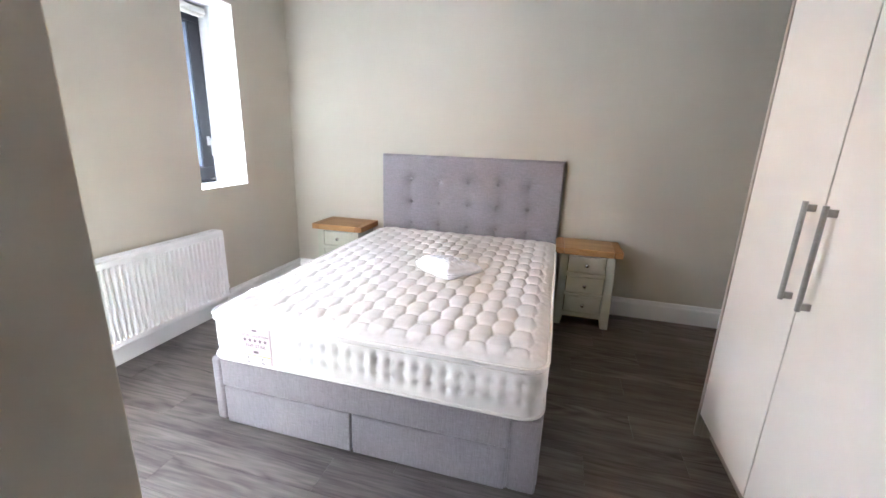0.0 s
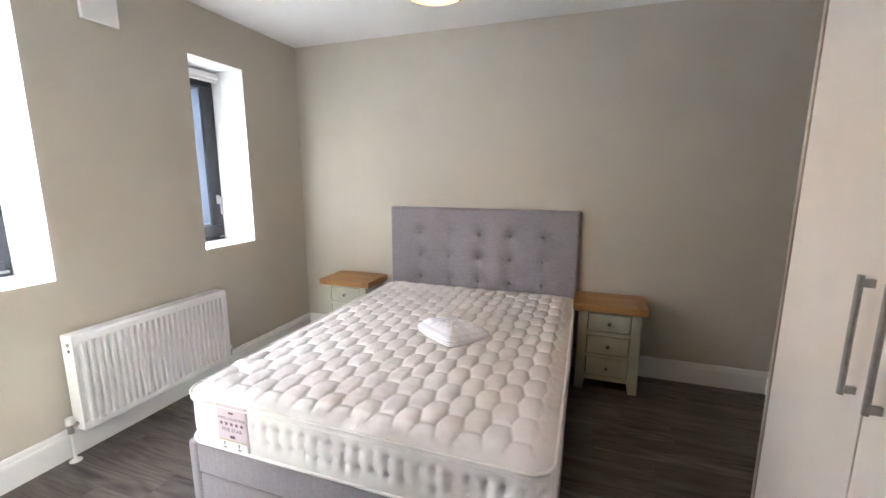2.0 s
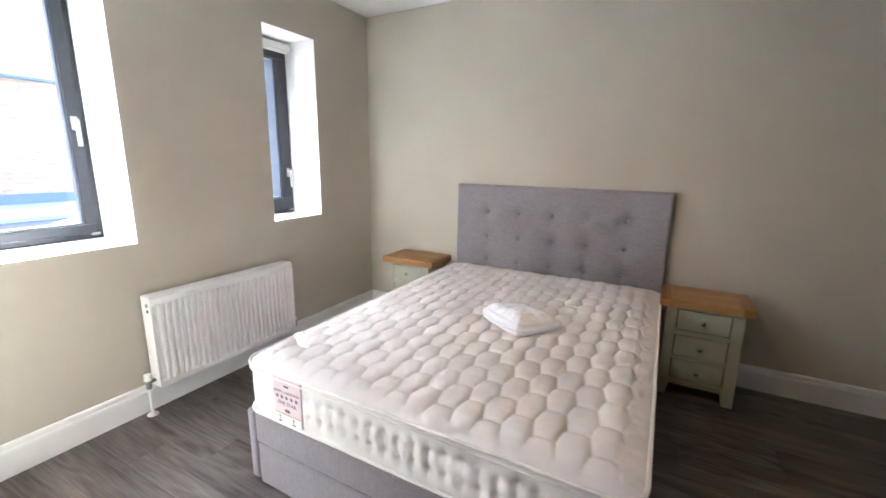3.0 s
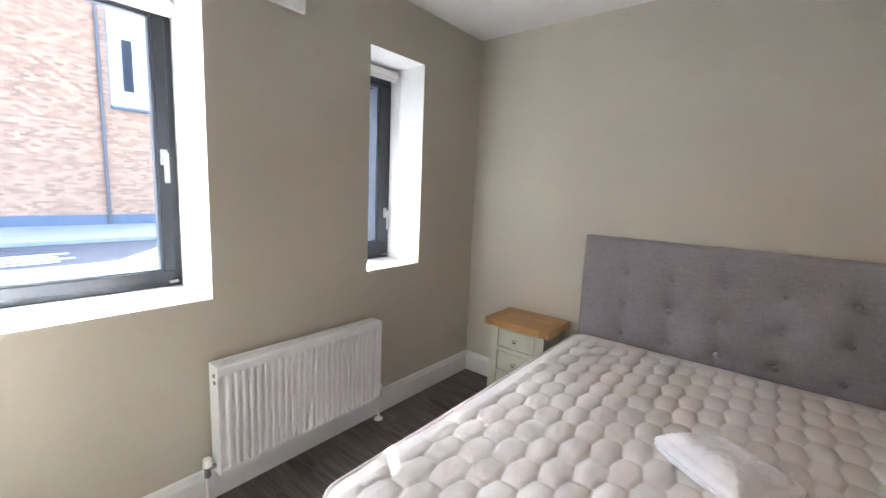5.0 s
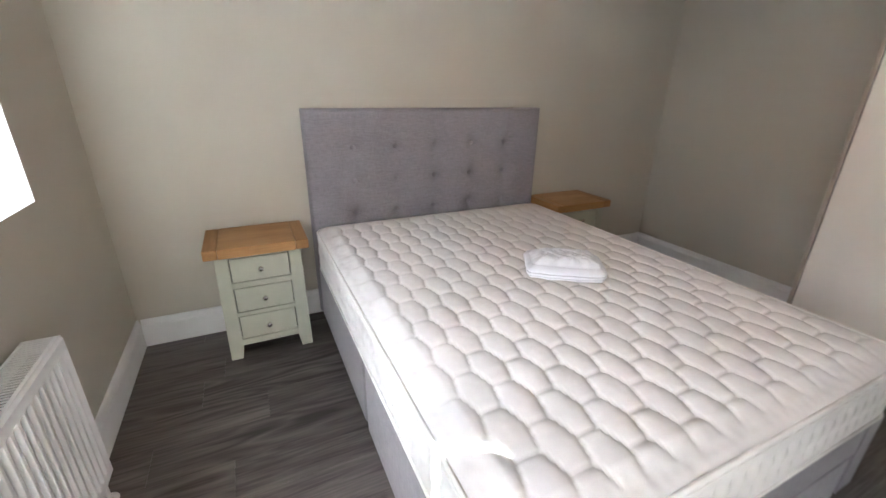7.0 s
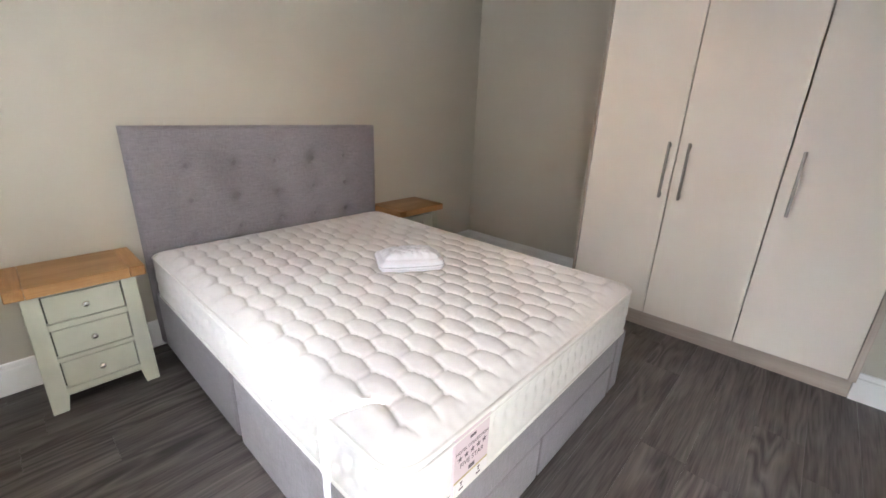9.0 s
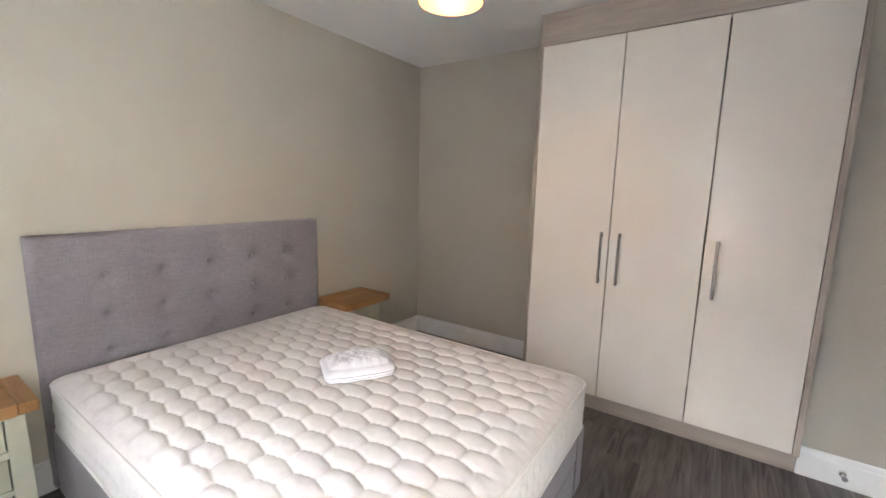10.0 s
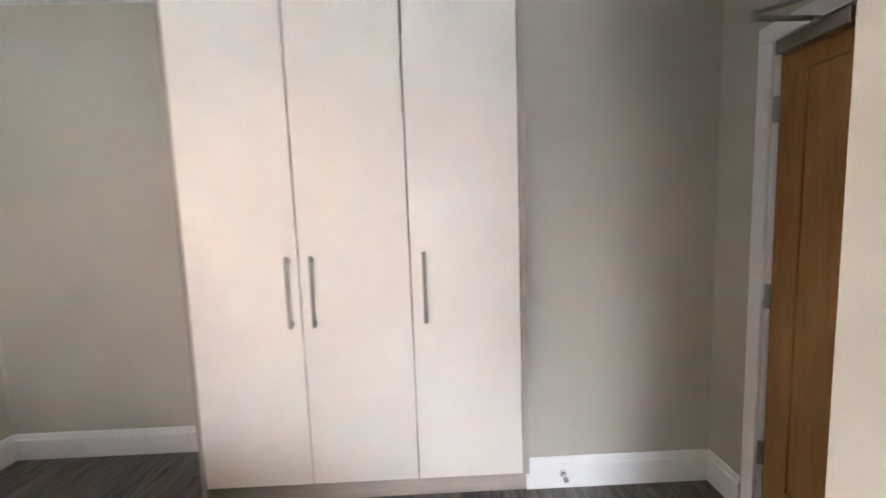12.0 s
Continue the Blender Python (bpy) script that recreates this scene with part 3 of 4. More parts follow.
# mattress
mt = thing("mattress", (BX, BY0, 0.352), 0, "cream quilted pillow-top mattress with a tufted border", "mattress")
MW, ML, MH, MR = 0.751, 1.955, 0.231, 0.085


def rim(n_len, n_cor, hx, y0, y1, r):
    """Points and outward normals round a rectangle with round corners, evenly spaced, with the way run."""
    raw = []
    for cx, cy, a0 in ((hx - r, y0 + r, -90), (hx - r, y1 - r, 0), (-hx + r, y1 - r, 90), (-hx + r, y0 + r, 180)):
        for k in range(n_cor + 1):
            a = radians(a0 + 90 * k / n_cor)
            raw.append(((cx + r * math.cos(a), cy + r * math.sin(a)), (math.cos(a), math.sin(a))))
    out = []
    run = 0.0
    for i, (p, nrm) in enumerate(raw):
        q, n2 = raw[(i + 1) % len(raw)]
        d = math.hypot(q[0] - p[0], q[1] - p[1])
        k = max(1, round(d / n_len))
        for s in range(k):
            f = s / k
            out.append((p[0] + (q[0] - p[0]) * f, p[1] + (q[1] - p[1]) * f, nrm[0] + (n2[0] - nrm[0]) * f, nrm[1] + (n2[1] - nrm[1]) * f, run + d * f))
        run += d
    return out, run


def quilt(xs, ys):
    """Height of the quilting: rounded scallops on a staggered lattice."""
    a, b, sq = 0.0823, 0.148, 0.53
    d1 = np.full(xs.shape, 9.0)
    d2 = np.full(xs.shape, 9.0)
    for i in range(-1, 20):
        for j in range(-1, 15):
            cx, cy = -0.677 + i * a, 0.033 + (j + 0.5 * (i % 2)) * b
            d = np.sqrt((xs - cx) ** 2 + ((ys - cy) * sq) ** 2)
            lo = np.minimum(d1, d)
            d2 = np.minimum(d2, np.maximum(d1, d))
            d1 = lo
    g = d2 - d1
    return 0.010 * (1 - np.exp(-g / 0.006)) + 0.0105 * (1 - (d1 / 0.056) ** 2).clip(0, 1)


step = 0.0065
nx, ny = round(2 * MW / step), round(ML / step)
gx, gy = np.meshgrid(np.linspace(-MW, MW, nx + 1), np.linspace(0, ML, ny + 1))
ax, ay = np.abs(gx) - (MW - MR), np.abs(gy - ML / 2) - (ML / 2 - MR)
corner = (ax > 0) & (ay > 0)
k = np.where(corner, np.maximum(ax, ay) / np.maximum(np.hypot(ax, ay), 1e-9), 1)
px = np.where(corner, np.sign(gx) * (MW - MR + ax * k), gx)
py = np.where(corner, ML / 2 + np.sign(gy - ML / 2) * (ML / 2 - MR + ay * k), gy)
edge_d = np.where(corner, MR - np.hypot(ax * k, ay * k), np.minimum(MW - np.abs(gx), ML / 2 - np.abs(gy - ML / 2)))
inner = ((edge_d - 0.035) / 0.05).clip(0, 1)
wob = np.array([[noise.noise(Vector((float(px[j, i]) * 5, float(py[j, i]) * 5, 3.0))) for i in range(nx + 1)] for j in range(ny + 1)])
gath = np.array([[noise.noise(Vector((float(px[j, i]) * 38, float(py[j, i]) * 38, 8.0))) for i in range(nx + 1)] for j in range(ny + 1)])
pz = MH + 0.006 + inner * quilt(px + 0.006 * wob, py + 0.006 * wob.T[:1, :1]) + 0.003 * wob + 0.0012 * gath + (1 - inner) * 0.0014 * gath - 0.020 * (1 - edge_d / 0.045).clip(0, 1) ** 2 - 0.006
bm = bmesh.new()
vg = [[bm.verts.new((px[j, i], py[j, i], pz[j, i])) for i in range(nx + 1)] for j in range(ny + 1)]
for j in range(ny):
    for i in range(nx):
        bm.faces.new((vg[j][i], vg[j][i + 1], vg[j + 1][i + 1], vg[j + 1][i]))
part("quilted_top", bm, M_TICK, mt, "cream quilted top panel with scalloped stitching", smooth=True)
loop, run = rim(0.0065, 10, MW, 0.0, ML, MR)
bm = bmesh.new()
NR = 30
pitch = run / round(run / 0.058)
rings = []
for r_ in range(NR + 1):
    t = r_ / NR
    z = 0.008 + (MH - 0.024) * t
    ring = []
    for x, y, a, b, s in loop:
        amp = 0.008 + 0.0045 * math.sin(math.pi * t) ** 0.6 * abs(math.sin(math.pi * s / pitch)) ** 0.7 + 0.002 * abs(math.sin(3 * math.pi * t))
        u = min(s % pitch, pitch - s % pitch)
        for tuft in (0.34, 0.68):
            q = math.hypot(u, (t - tuft) * (MH - 0.024))
            amp -= 0.007 * math.exp(-q / 0.008) + 0.005 * math.exp(-(q / 0.018) ** 2)
        if y < MR and x < -0.40:
            amp = 0.004 * math.sin(math.pi * t)
        o = -0.008 + amp
        ring.append(bm.verts.new((x + a * o, y + b * o, z)))
    rings.append(ring)
n = len(loop)
for a, b in zip(rings, rings[1:]):
    for i in range(n):
        bm.faces.new((a[i], a[(i + 1) % n], b[(i + 1) % n], b[i]))
bm.faces.new(rings[0][::-1])
part("border", bm, M_SIDE, mt, "cream border with two rows of soft tufts", smooth=True)
ring2, _ = rim(0.05, 6, MW + 0.001, -0.001, ML + 0.001, MR)
for z, r_ in ((0.008, 0.0065), (MH - 0.016, 0.0065), (MH - 0.037, 0.0042)):
    part("piping", tube([(x, y, z) for x, y, a, b, s in ring2], r_, 8, True), M_PIPE, mt, "white taped edge", smooth=True)
# label
lab = part("label", box((-0.562, -0.0035, 0.010), (-0.413, 0.006, MH - 0.024), 0.001, 1), M_LABEL, mt, "lilac woven label with five stars")
part("label_footer", box((-0.560, -0.0050, 0.014), (-0.415, -0.0036, 0.052)), M_LABELW, lab)
part("label_stripe", box((-0.560, -0.0050, 0.0525), (-0.415, -0.0036, 0.057)), M_LABELG, lab)


def star(cx, cz, r, bm):
    vs = []
    for k in range(10):
        q = r if k % 2 == 0 else r * 0.42
        a = math.pi / 2 + k * math.pi / 5
        vs.append(bm.verts.new((cx + q * math.cos(a), -0.0046, cz + q * math.sin(a))))
    c = bm.verts.new((cx, -0.0050, cz))
    for k in range(10):
        bm.faces.new((vs[k], vs[(k + 1) % 10], c))


for k in range(5):
    bm = bmesh.new()
    star(-0.4875 + (k - 2) * 0.026, 0.128, 0.012, bm)
    part("star", bm, M_INK, lab)


def writing(text, size, x, z, parent):
    cu = bpy.data.curves.new("writing", "FONT")
    cu.body, cu.size, cu.align_x, cu.extrude = text, size, "CENTER", 0.0003
    tmp = new("tmp_text", cu)
    me = bpy.data.meshes.new_from_object(tmp)
    bpy.data.objects.remove(tmp)
    me.materials.clear()
    me.materials.append(M_INK)
    ob = new("lettering", me)
    ob.parent = parent
    ob.matrix_basis = pose(x, -0.0044, z, 90)
    return ob


writing("HOTEL COLLECTION", 0.0145, -0.4875, 0.146, lab)
writing("FIVE STAR", 0.023, -0.4875, 0.094, lab)
bm = box((-0.50, -0.0048, 0.172), (-0.475, -0.0036, 0.180))
part("emblem", bm, M_INK, lab, "small dark emblem bar")
part("emblem", box((-0.500, -0.0048, 0.066), (-0.475, -0.0036, 0.078)), M_INK, lab, "small dark emblem bar")
for x in (-0.53, -0.455):
    bm = box((x - 0.0015, -0.0062, 0.030), (x + 0.0015, -0.0051, 0.046))
    box((x - 0.005, -0.0062, 0.042), (x + 0.005, -0.0051, 0.045), 0, 1, bm)
    box((x - 0.009, -0.0062, 0.019), (x + 0.009, -0.0051, 0.024), 0, 1, bm)
    part("arrow_mark", bm, M_INK, lab)

part("air_eyelet", box((-MW - 0.0035, 0.616, 0.070), (-MW + 0.006, 0.620, 0.082), 0.001, 1), M_DARKP_SHADE, mt, "tiny dark air eyelet")

# folded cover on the bed
cov = thing("folded_mattress_cover", (-1.19, 3.552, 0.352 + MH + 0.012), -34, "folded white cotton mattress cover lying on the mattress", "bedding")


def packet(hx, hy, h0, h1):
    """A soft folded packet: thick along its folded near edge, thinner and drooping at the far one."""
    bm = bmesh.new()
    bmesh.ops.create_cube(bm, size=2.0)
    bmesh.ops.subdivide_edges(bm, edges=bm.edges[:], cuts=40, use_grid_fill=True)
    for v in bm.verts:
        x, y, z = v.co
        m_ = max(abs(x), abs(y))
        w = noise.noise(Vector((x * 1.7 + 4, y * 1.7, z * 0.6)))
        w2 = noise.noise(Vector((x * 4.5 + 9, y * 3.0 + 0.8 * x, 2.0)))
        w3 = noise.noise(Vector((x * 11, y * 8 + 3 * x, 5.0)))
        # the outline, rounded at the corners and bulging at mid height
        k_ = 1 - 0.10 * (abs(x) * abs(y)) ** 4
        side = 1 - 0.14 * max(0.0, z) ** 3 - 0.08 * max(0.0, -z) ** 3
        crease = sum(q * math.exp(-((z - c - 0.12 * w - 0.05 * x) / 0.06) ** 2) for c, q in ((-0.50, 0.05), (0.0, 0.05)))
        out_ = (side - crease * (m_ ** 8)) * (1 + 0.035 * w2)
        f = (y + 1) / 2
        top = h0 + (h1 - h0) * f ** 0.8 - 0.012 * max(0, -x) * f
        edge = max(0.0, m_ - 0.35) / 0.65
        top *= 1 - 0.42 * edge ** 2.6
        zz = (z + 1) / 2
        height = top * zz
        if z > 0:
            height += zz * (1 - m_ ** 6) * (0.008 * w + 0.006 * w2 + 0.0025 * w3 - 0.010 * max(0.0, 0.12 - abs(w2)) / 0.12 * 0.5)
        v.co = (x * hx * k_ * out_, y * hy * k_ * out_, max(0.0, height))
    return bm


part("fold", packet(0.166, 0.150, 0.102, 0.058), M_LINEN, cov, "plump folded white cotton", smooth=True)

# ---------------------------------------------------------------- nightstands
def nightstand():
    t = thing("nightstand", (0, 0, 0), 0, "sage painted three-drawer nightstand with an oak top beside the bed", "nightstand", "nightstands beside the bed")
    w, d = 0.234, 0.17
    ty = d
    part("top", box((-w + 0.062, -d, 0.564), (w - 0.062, d, 0.612), 0.003, 2), M_OAK, t, "honey oak top")
    part("end_board", box((-w, -d, 0.564), (-w + 0.061, d, 0.612), 0.005, 2), M_OAKY, t, "oak end board")
    part("end_board", box((w - 0.061, -d, 0.564), (w, d, 0.612), 0.005, 2), M_OAKY, t, "oak end board")
    f = -d + 0.022
    for s in (-1, 1):
        for y in (f, d - 0.065):
            out = [(0.029, 0.564), (-0.029, 0.564), (-0.029, 0.115), (-0.033, 0.085), (-0.018, 0.0), (0.036, 0.0)]
            bm = bmesh.new()
            near = [bm.verts.new((s * px_, 0, pz_)) for px_, pz_ in out]
            far = [bm.verts.new((s * px_, 0.045, pz_)) for px_, pz_ in out]
            bm.faces.new(near), bm.faces.new(far[::-1])
            for q in range(len(out)):
                p2 = (q + 1) % len(out)
                bm.faces.new((near[q], near[p2], far[p2], far[q]))
            bmesh.ops.recalc_face_normals(bm, faces=bm.faces)
            bmesh.ops.bevel(bm, geom=bm.edges[:], offset=0.0015, segments=1, affect="EDGES")
            bm.transform(Matrix.Translation((s * 0.165, y, 0)))
            part("leg", bm, M_SAGE, t, "square tapering painted leg")
        a, b = sorted((s * 0.178, s * 0.190))
        part("side_panel", box((a, f + 0.045, 0.075), (b, d - 0.065, 0.564)), M_SAGE, t)
    part("back_panel", box((-0.138, d - 0.04, 0.075), (0.138, d - 0.03, 0.564)), M_SAGE, t)
    for z0, z1 in ((0.553, 0.564), (0.395, 0.424), (0.241, 0.262), (0.075, 0.108)):
        part("rail", box((-0.138, f + 0.001, z0), (0.138, f + 0.03, z1), 0.001, 1), M_SAGE, t)
    # Near-black block: shade behind the drawer gaps, put in as colour.
    part("drawer_shade_block", box((-0.136, f + 0.03, 0.11), (0.138, d - 0.042, 0.55)), M_GAPSHADE, t, "near-black block standing for the shade behind the drawers")
    for z0, z1 in ((0.427, 0.550), (0.265, 0.392), (0.111, 0.238)):
        dr = part("drawer", box((-0.131, f + 0.003, z0 + 0.001), (0.131, f + 0.02, z1 - 0.001), 0.001, 1), M_SAGE, t, "plain sage drawer front")
        kn = lathe([(0.007, 0), (0.006, 0.008), (0.009, 0.012), (0.0135, 0.018), (0.013, 0.025), (0.007, 0.030), (0, 0.031)], 18)
        part("knob", kn, M_CHROME, dr, "round polished metal knob", smooth=True).matrix_basis = pose(0, f + 0.003, (z0 + z1) / 2, 90)
    return t


ns = nightstand()
ns.matrix_basis = pose(-2.387, 4.478, 0)
ns2 = copy_thing(ns, pose(-0.345, 4.478, 0))


# ---------------------------------------------------------------- radiator
RY0, RY1, RZ0, RZ1, RX = 2.700, 3.628, 0.150, 0.665, -2.906
rad = thing("radiator", (XW, (RY0 + RY1) / 2, RZ0), 0, "white ribbed double-panel radiator under the windows", "radiator")
hw, H, D = (RY1 - RY0) / 2, RZ1 - RZ0, RX - XW


def ribbed(x, depth):
    bm = bmesh.new()
    n = 26
    w = 2 * hw - 0.05
    ys, off = [-hw + 0.001], [0.0]
    for i in range(n):
        for q, o in ((0.0, -1.0), (0.34, -1.0), (0.42, -0.55), (0.48, -0.08), (0.53, 0.0), (0.81, 0.0), (0.86, -0.08), (0.92, -0.55)):
            ys.append(-w / 2 + (i + q) * w / n)
            off.append(o)
    ys.append(hw - 0.001)
    off.append(0.0)
    zs = [(0.0, -0.008, 0), (0.006, 0.0, 0), (0.032, 0.0, 0), (0.045, 0.0, 1), (H - 0.055, 0.0, 1), (H - 0.040, 0.0, 0), (H - 0.010, 0.0, 0), (H - 0.002, -0.008, 0)]
    rows_ = [[bm.verts.new((x + dz + depth * o * act, y, z)) for y, o in zip(ys, off)] for z, dz, act in zs]
    for a, b in zip(rows_, rows_[1:]):
        for i in range(len(ys) - 1):
            bm.faces.new((a[i], a[i + 1], b[i + 1], b[i]))
    return bm


part("front_panel", ribbed(D, 0.019), M_RAD, rad, "white pressed steel front with vertical ribs")
bm = box((0.03, -hw + 0.006, 0.01), (0.042, hw - 0.006, H - 0.012), 0.003)
part("rear_panel", bm, M_RAD, rad)
# Solid dark filler that paints the shade seen between panels and through the grille.
bm = box((0.045, -hw + 0.03, 0.05), (D - 0.03, hw - 0.03, H - 0.03))
part("panel_shade_block", bm, M_DARKP_SHADE, rad, "near-black block standing for the shade between the panels")
for y0, y1 in ((-hw, -hw + 0.004), (hw - 0.004, hw)):
    part("side_cover", box((0.026, y0, 0.006), (D - 0.003, y1, H), 0.0015, 1), M_RAD, rad)
grille = part("top_grille", box((0.028, -hw + 0.004, H - 0.006), (0.036, hw - 0.004, H + 0.001), 0.001, 1), M_RAD, rad)
part("grille_edge", box((D - 0.016, -hw + 0.004, H - 0.004), (D - 0.006, hw - 0.004, H + 0.001), 0.001, 1), M_RAD, grille)
n = 80
bar_mesh = None
for i in range(n):
    if bar_mesh is None:
        ob = part("grille_bar", box((0.036, -0.0021, H - 0.004), (D - 0.016, 0.0021, H - 0.0005)), M_RAD, grille)
        bar_mesh = ob.data
    else:
        ob = new("grille_bar", bar_mesh)
        ob.parent = grille
    ob.location = (0, -hw + 0.012 + i * (2 * hw - 0.024) / (n - 1), 0)
bm = cyl((D * 0.72, -hw - 0.005, H - 0.045), (D * 0.72, -hw, H - 0.045), 0.011, n=6)
part("air_vent", bm, M_STEEL, rad, "steel vent plug")
part("end_tapping", cyl((D * 0.72, -hw - 0.002, H - 0.078), (D * 0.72, -hw, H - 0.078), 0.009, n=12), M_DARKP_SHADE, rad)
for s, top in ((-1, 0.085), (1, 0.075)):
    v = part("valve", cyl((D * 0.55, s * (hw + 0.0), 0.042), (D * 0.55, s * (hw + 0.045), 0.042), 0.010, n=14), M_STEEL, rad, "chromed radiator valve")
    y = s * (hw + 0.035)
    part("valve_body", cyl((D * 0.55, y, 0.005), (D * 0.55, y, 0.055), 0.014, n=16), M_STEEL, v)
    part("valve_cap", cyl((D * 0.55, y, 0.055), (D * 0.55, y, top + 0.005), 0.020, 0.017, n=18), M_PLAST, v, "white plastic cap")
    part("pipe", cyl((D * 0.55, y, -RZ0 + 0.004), (D * 0.55, y, 0.01), 0.008, n=14), M_PLAST, v, "white pipe to the floor")
    part("pipe_collar", lathe([(0.028, 0.0), (0.026, 0.005), (0.012, 0.012), (0.009, 0.02)], 20, at=(D * 0.55, y, -RZ0)), M_PLAST, v, "round white floor collar", smooth=True)
for y in (-hw + 0.15, hw - 0.15):
    part("bracket", box((0.0, y - 0.015, 0.05), (0.03, y + 0.015, H - 0.06)), M_RAD, rad)

# ---------------------------------------------------------------- lamp
LX, LY, LZ = -1.13, 3.103, 2.147
lamp = thing("pendant_lamp", (LX, LY, ZC), 0, "lit pendant lamp with a brown tapered fabric shade", "lamp")
zb, zt, rb, rt = LZ - ZC, LZ + 0.19 - ZC, 0.122, 0.090
part("shade", lathe([(rb, zb), (rt, zt), (rt - 0.002, zt)], 48), M_SHADE, lamp, "brown fabric shade", smooth=True)
part("shade_lining", lathe([(rb - 0.002, zb + 0.001), (rt - 0.004, zt - 0.001)], 48), M_SHIN, lamp, "pale gold shade lining", smooth=True)
part("rim_ring", lathe([(rb + 0.001, zb + 0.003), (rb + 0.001, zb - 0.001), (rb - 0.003, zb - 0.001), (rb - 0.003, zb + 0.003)], 48), M_SHADE, lamp)
part("ceiling_rose", lathe([(0.0, -0.03), (0.02, -0.03), (0.035, -0.022), (0.045, -0.004), (0.045, 0.0)], 32), M_PLAST, lamp, smooth=True)
part("cord", cyl((0, 0, zt - 0.005), (0, 0, -0.028), 0.003, n=8), M_PLAST, lamp)
part("bulb_holder", cyl((0, 0, zt - 0.055), (0, 0, zt - 0.0), 0.018, n=16), M_PLAST, lamp)
bm = bmesh.new()
for k in range(3):
    a = 2 * math.pi * k / 3
    tube([(0.016 * math.cos(a), 0.016 * math.sin(a), zt - 0.012), ((rt - 0.003) * math.cos(a), (rt - 0.003) * math.sin(a), zt - 0.002)], 0.0016, 6, bm=bm)
part("shade_spider", bm, M_PLAST, lamp)
part("bulb", lathe([(0, zt - 0.125), (0.016, zt - 0.12), (0.026, zt - 0.105), (0.028, zt - 0.088), (0.018, zt - 0.065), (0.012, zt - 0.055)], 20), M_BULB, lamp, "glowing bulb", smooth=True)
bl = new("bulb_light", bpy.data.lights.new("bulb_light", "POINT"))
bl.data.energy, bl.data.color, bl.data.shadow_soft_size = 0.24, (1.0, 0.62, 0.26), 0.035
bl.matrix_world = pose(LX, LY, LZ + 0.04)

# ---------------------------------------------------------------- outdoors
GZ = -0.30
ground = part("ground", box((-400, -400, GZ - 0.3), (400, 400, GZ)), M_ROAD, None, "dark asphalt ground", kind="structure")
# Widened to the shadow's edge: the pale colour carries the sunlight on the ground.
part("pavement_near", box((-11.1, -60, GZ), (XO, 60, GZ + 0.10), 0.01, 2), M_PAVE, None, "pale concrete pavement, widened to stand for the sunlit ground", kind="structure")
part("pavement_far", box((-19.0, -60, GZ), (-15.0, 60, GZ + 0.11), 0.01, 2), M_PAVE, None, "pale concrete pavement, widened to stand for the sunlit ground along the brick building", kind="structure")
part("kerb_far", box((-14.996, -60, GZ), (-14.85, 60, GZ + 0.12), 0.015, 2), M_KERB, None, "granite kerb", kind="structure")
mk = thing("road_marking", (-12.8, 2.9, GZ), 4, "worn white painted road lettering on asphalt", "road marking")
for k, (x, w) in enumerate(((-0.5, 1.6), (-0.15, 1.1), (0.2, 1.5), (0.55, 0.9))):
    part("painted_stroke", box((x, -w / 2, 0.003), (x + 0.14, w / 2, 0.006)), M_PAINTL, mk)

XBk = -19.0
bld = thing("brick_building", (XBk, 2.0, GZ + 0.11), 0, "brick building with slate plinth and white rendered bay across the road", "building")
Z0 = 0.0
# Upper height is unseen and added, to hold low sky light off the room.
BHT = 13.2
part("wall", box((-8, -30, 0.0), (-0.012, 7.6, BHT)), M_MORTAR, bld)
part("plinth", box((-0.012, -30, 0.0), (0.05, 7.6, 0.32), 0.01, 1), M_PLINTH, bld, "dark slate plinth")
part("parapet", box((-8.1, -30.1, BHT), (0.1, 7.7, BHT + 0.12), 0.01, 1), M_PLINTH, bld)
part("render_panel", box((-0.008, 3.86, 4.0), (0.06, 6.6, BHT - 0.05), 0.01, 1), M_RENDER, bld, "white rendered upper bay")
part("sill_band", box((-0.008, 3.84, 3.90), (0.12, 6.62, 3.99), 0.01, 1), M_PLINTH, bld)
win = part("window", box((0.061, 4.20, 4.5), (0.10, 4.50, 6.2), 0.01, 1), M_ALU, bld)
part("pane", box((0.101, 4.25, 4.55), (0.104, 4.45, 6.15)), M_RUBBER, win)
part("window_sill", box((0.061, 4.15, 4.38), (0.19, 4.95, 4.49), 0.01, 1), M_RENDER, win)
bm = cyl((0.07, 3.58, 0.0), (0.07, 3.58, BHT), 0.055, n=12)
for z in (0.4, 2.2, 4.0, 5.8):
    cyl((0.07, 3.58, z), (0.07, 3.58, z + 0.06), 0.066, n=12, bm=bm)
part("downpipe", bm, M_PIPEO, bld, "dark round downpipe")

# brickwork in the stretch across from the windows
bw_, bh_, jt = 0.215, 0.065, 0.010
verts, faces = [], []
rnd = random.Random(5)
zz, course = 0.33, 0
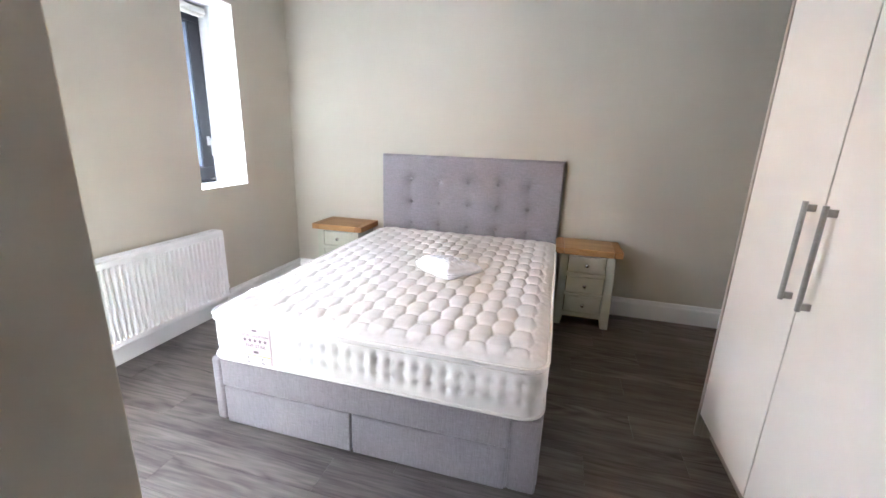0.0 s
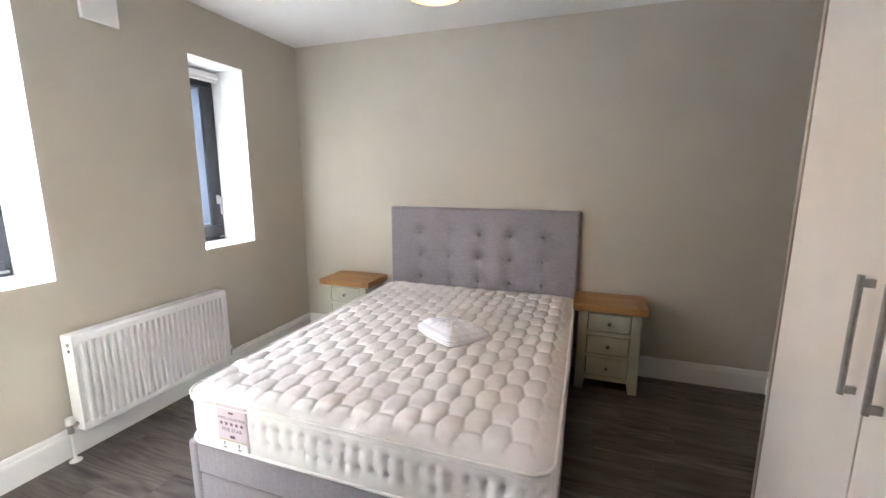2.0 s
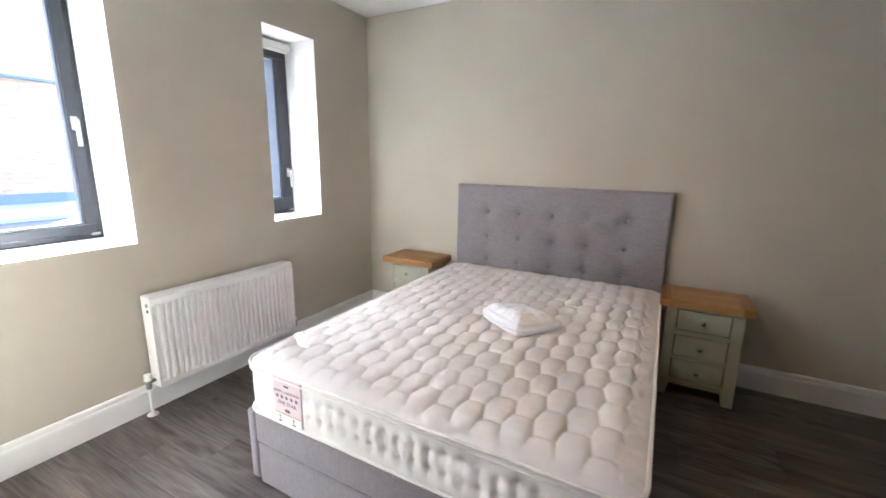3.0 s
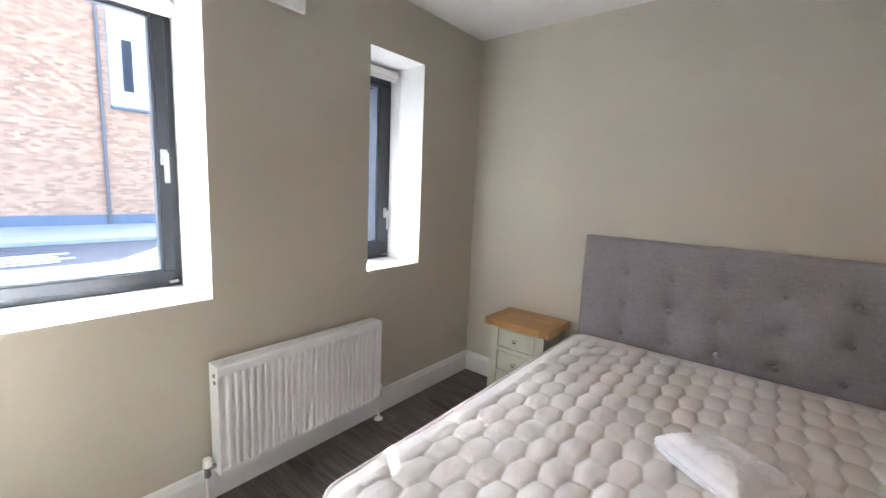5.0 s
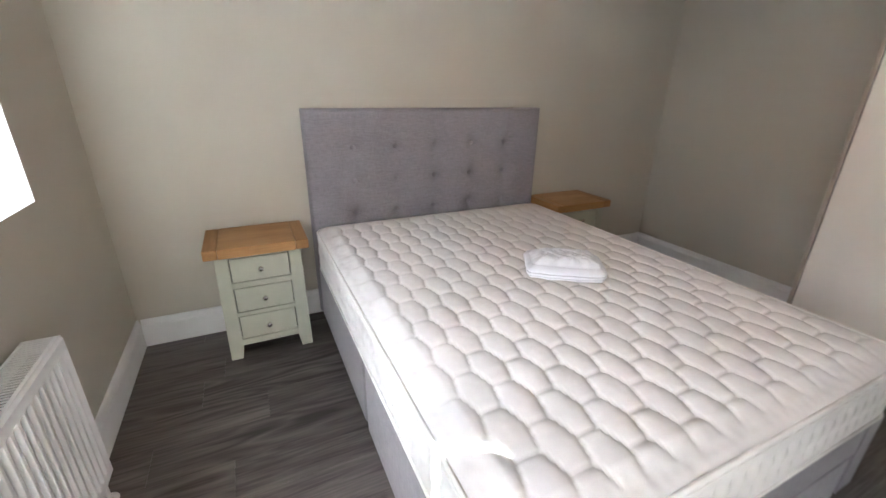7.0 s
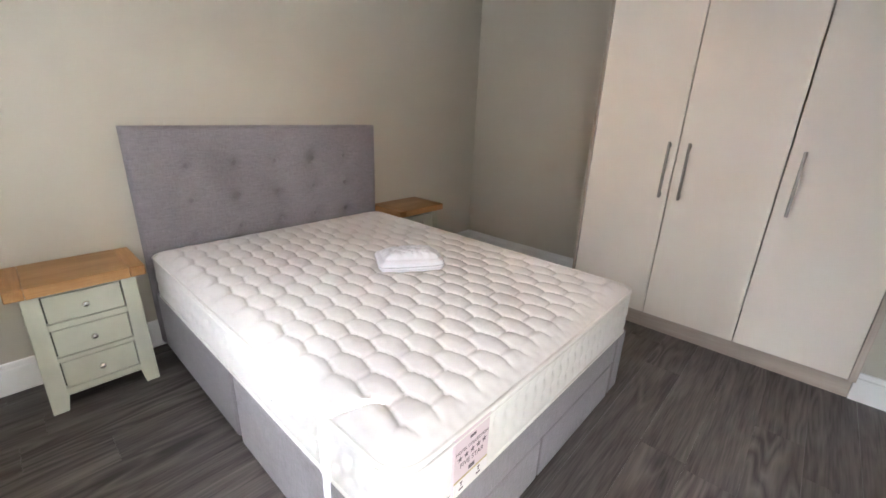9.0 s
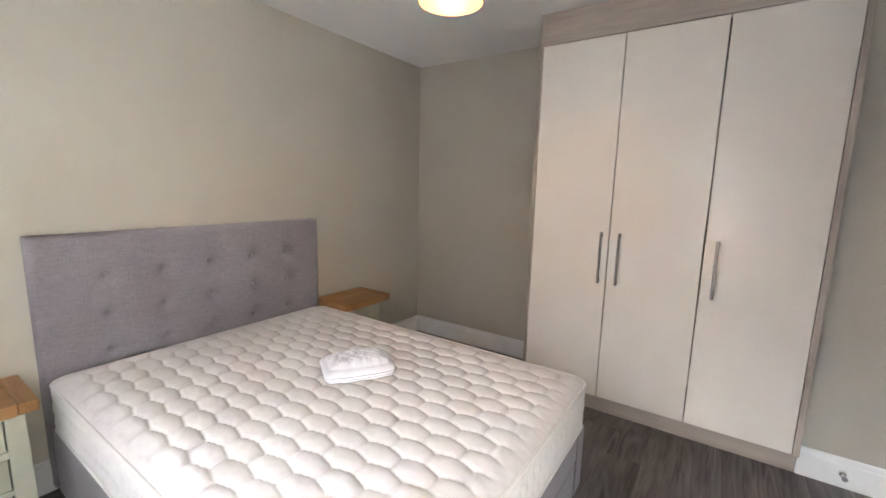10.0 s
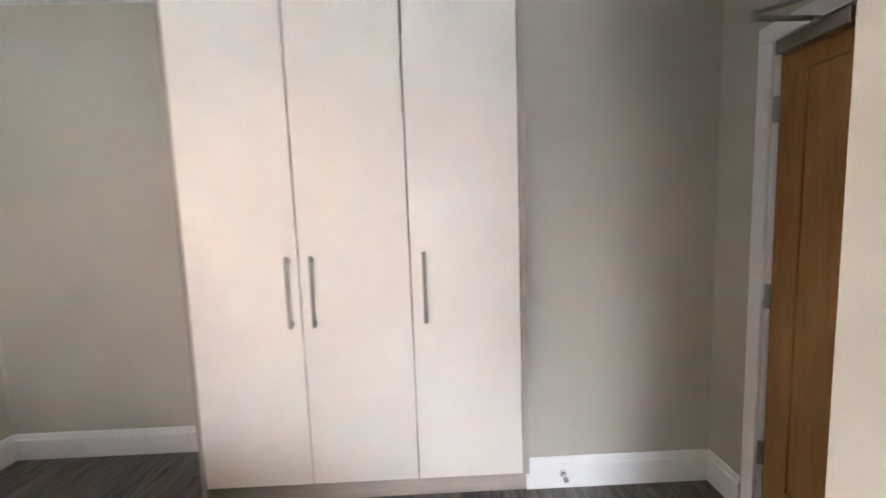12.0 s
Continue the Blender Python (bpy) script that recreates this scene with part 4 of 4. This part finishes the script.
while zz < BHT - 0.08:
    y = -5.6 + (0.1125 if course % 2 else 0)
    while y < 7.4:
        if not (y + bw_ > 3.86 and y < 6.6 and zz + bh_ > 3.90):
            x1 = -0.0005 + rnd.uniform(-0.0015, 0.0015)
            i = len(verts)
            verts += [(-0.011, y, zz), (-0.011, y + bw_, zz), (-0.011, y + bw_, zz + bh_), (-0.011, y, zz + bh_),
                      (x1, y, zz), (x1, y + bw_, zz), (x1, y + bw_, zz + bh_), (x1, y, zz + bh_)]
            faces += [(i + 4, i + 5, i + 6, i + 7), (i, i + 1, i + 5, i + 4), (i + 1, i + 2, i + 6, i + 5), (i + 2, i + 3, i + 7, i + 6), (i + 3, i, i + 4, i + 7)]
        y += bw_ + jt
    zz += bh_ + jt
    course += 1
me = bpy.data.meshes.new("brickwork")
me.from_pydata(verts, [], faces)
me.materials.append(M_BRICK)
ob = new("brickwork", me)
ob.parent = bld
tagged(ob, "buff-orange clay bricks in running bond", kind="stuff")

gb = thing("glazed_building", (-20.0, 12.2, GZ + 0.11), 0, "pale building with blue-green glazed bays beside the brick building", "building")
part("wall", box((-8, 0, 0.0), (0, 26, 7.6), 0.01, 1), M_RENDER, gb, "pale rendered wall")
for i in range(9):
    for k in range(6):
        z = 1.35 + k * 0.98
        part("pane", box((0.001, 0.5 + i * 2.8, z), (0.03, 2.9 + i * 2.8, z + 0.86)), M_TEAL, gb, "blue-green glass pane")
part("base_band", box((0.001, 0, 0), (0.06, 26, 0.5), 0.01, 1), M_KERB, gb)

# slender tree by the pavement
tree = thing("street_tree", (-6.0, 0.9, GZ + 0.10), 0, "slender young tree with yellow-green leaves on the pavement", "tree")
bm = tube([(0, 0, 0), (0.02, 0.02, 0.9), (-0.02, 0.0, 1.9), (0.02, 0.05, 2.8), (0.0, 0.1, 3.6)], 0.035, 8)
limbs = [((0.0, 0.02, 1.5), (0.05, 0.65, 1.75), (0.0, 1.12, 1.93)), ((0.0, 0.0, 2.0), (0.0, 0.6, 2.35), (0.0, 1.08, 2.45)), ((0.0, 0.0, 2.1), (0.1, -0.5, 2.6), (0.0, -0.9, 2.9)),
         ((0.0, 0.05, 2.6), (0.3, 0.3, 3.1), (0.5, 0.5, 3.6)), ((0.0, 0.05, 2.7), (-0.4, -0.1, 3.1), (-0.7, -0.2, 3.5))]
for l in limbs:
    tube(l, 0.010, 6, bm=bm)
part("trunk", bm, M_BARK, tree, "thin brown trunk with limbs")
bm = bmesh.new()
rnd = random.Random(9)
for l in limbs:
    for _ in range(34):
        c = Vector(l[1]).lerp(Vector(l[2]), rnd.uniform(0.35, 1.05)) + Vector([rnd.gauss(0, 0.045) for _ in range(3)])
        q = Euler([rnd.uniform(-1, 1), rnd.uniform(-1, 1), rnd.uniform(0, 6.28)]).to_matrix()
        s = rnd.uniform(0.03, 0.05)
        vs = [bm.verts.new(c + q @ Vector(v) * s) for v in ((-1, 0, 0), (-0.3, 0.45, 0.08), (0.6, 0.35, 0.05), (1.1, 0, -0.1), (0.6, -0.35, 0.05), (-0.3, -0.45, 0.08))]
        bm.faces.new(vs)
part("crown", bm, M_LEAF, tree, "sparse yellow-green leaves", kind="stuff")

# ---------------------------------------------------------------- floor planks
PW, PL, GAP = 0.18, 1.22, 0.0005
cache = {}


def plank_mesh(l, w):
    key = (round(l, 4), round(w, 4))
    if key not in cache:
        b2 = box((GAP, GAP, -0.004), (l - GAP, w - GAP, 0.0), 0.0005, 1)
        me = bpy.data.meshes.new("plank")
        b2.to_mesh(me)
        b2.free()
        me.materials.append(M_FLOOR)
        cache[key] = me
    return cache[key]


rnd = random.Random(3)
row0 = 2.405 - 10 * PW
offs = [rnd.uniform(0, PL) for _ in range(40)]
k = 0
y = row0
while y < YN:
    ya, yb = max(y, YS), min(y + PW, YN)
    if yb - ya > 0.004:
        x_start = -1.43 - 3 * PL if abs(y - 2.405) < 0.01 else -3.02 - offs[k]
        x = x_start
        while x < XE:
            xa, xb = max(x, XW if ya >= YB - 0.1 else XB), min(x + PL, XE)
            if xb - xa > 0.01:
                ob = new("plank", plank_mesh(xb - xa, yb - ya))
                ob.parent = floor
                ob.location = (xa, ya, 0)
            x += PL
    y += PW
    k += 1
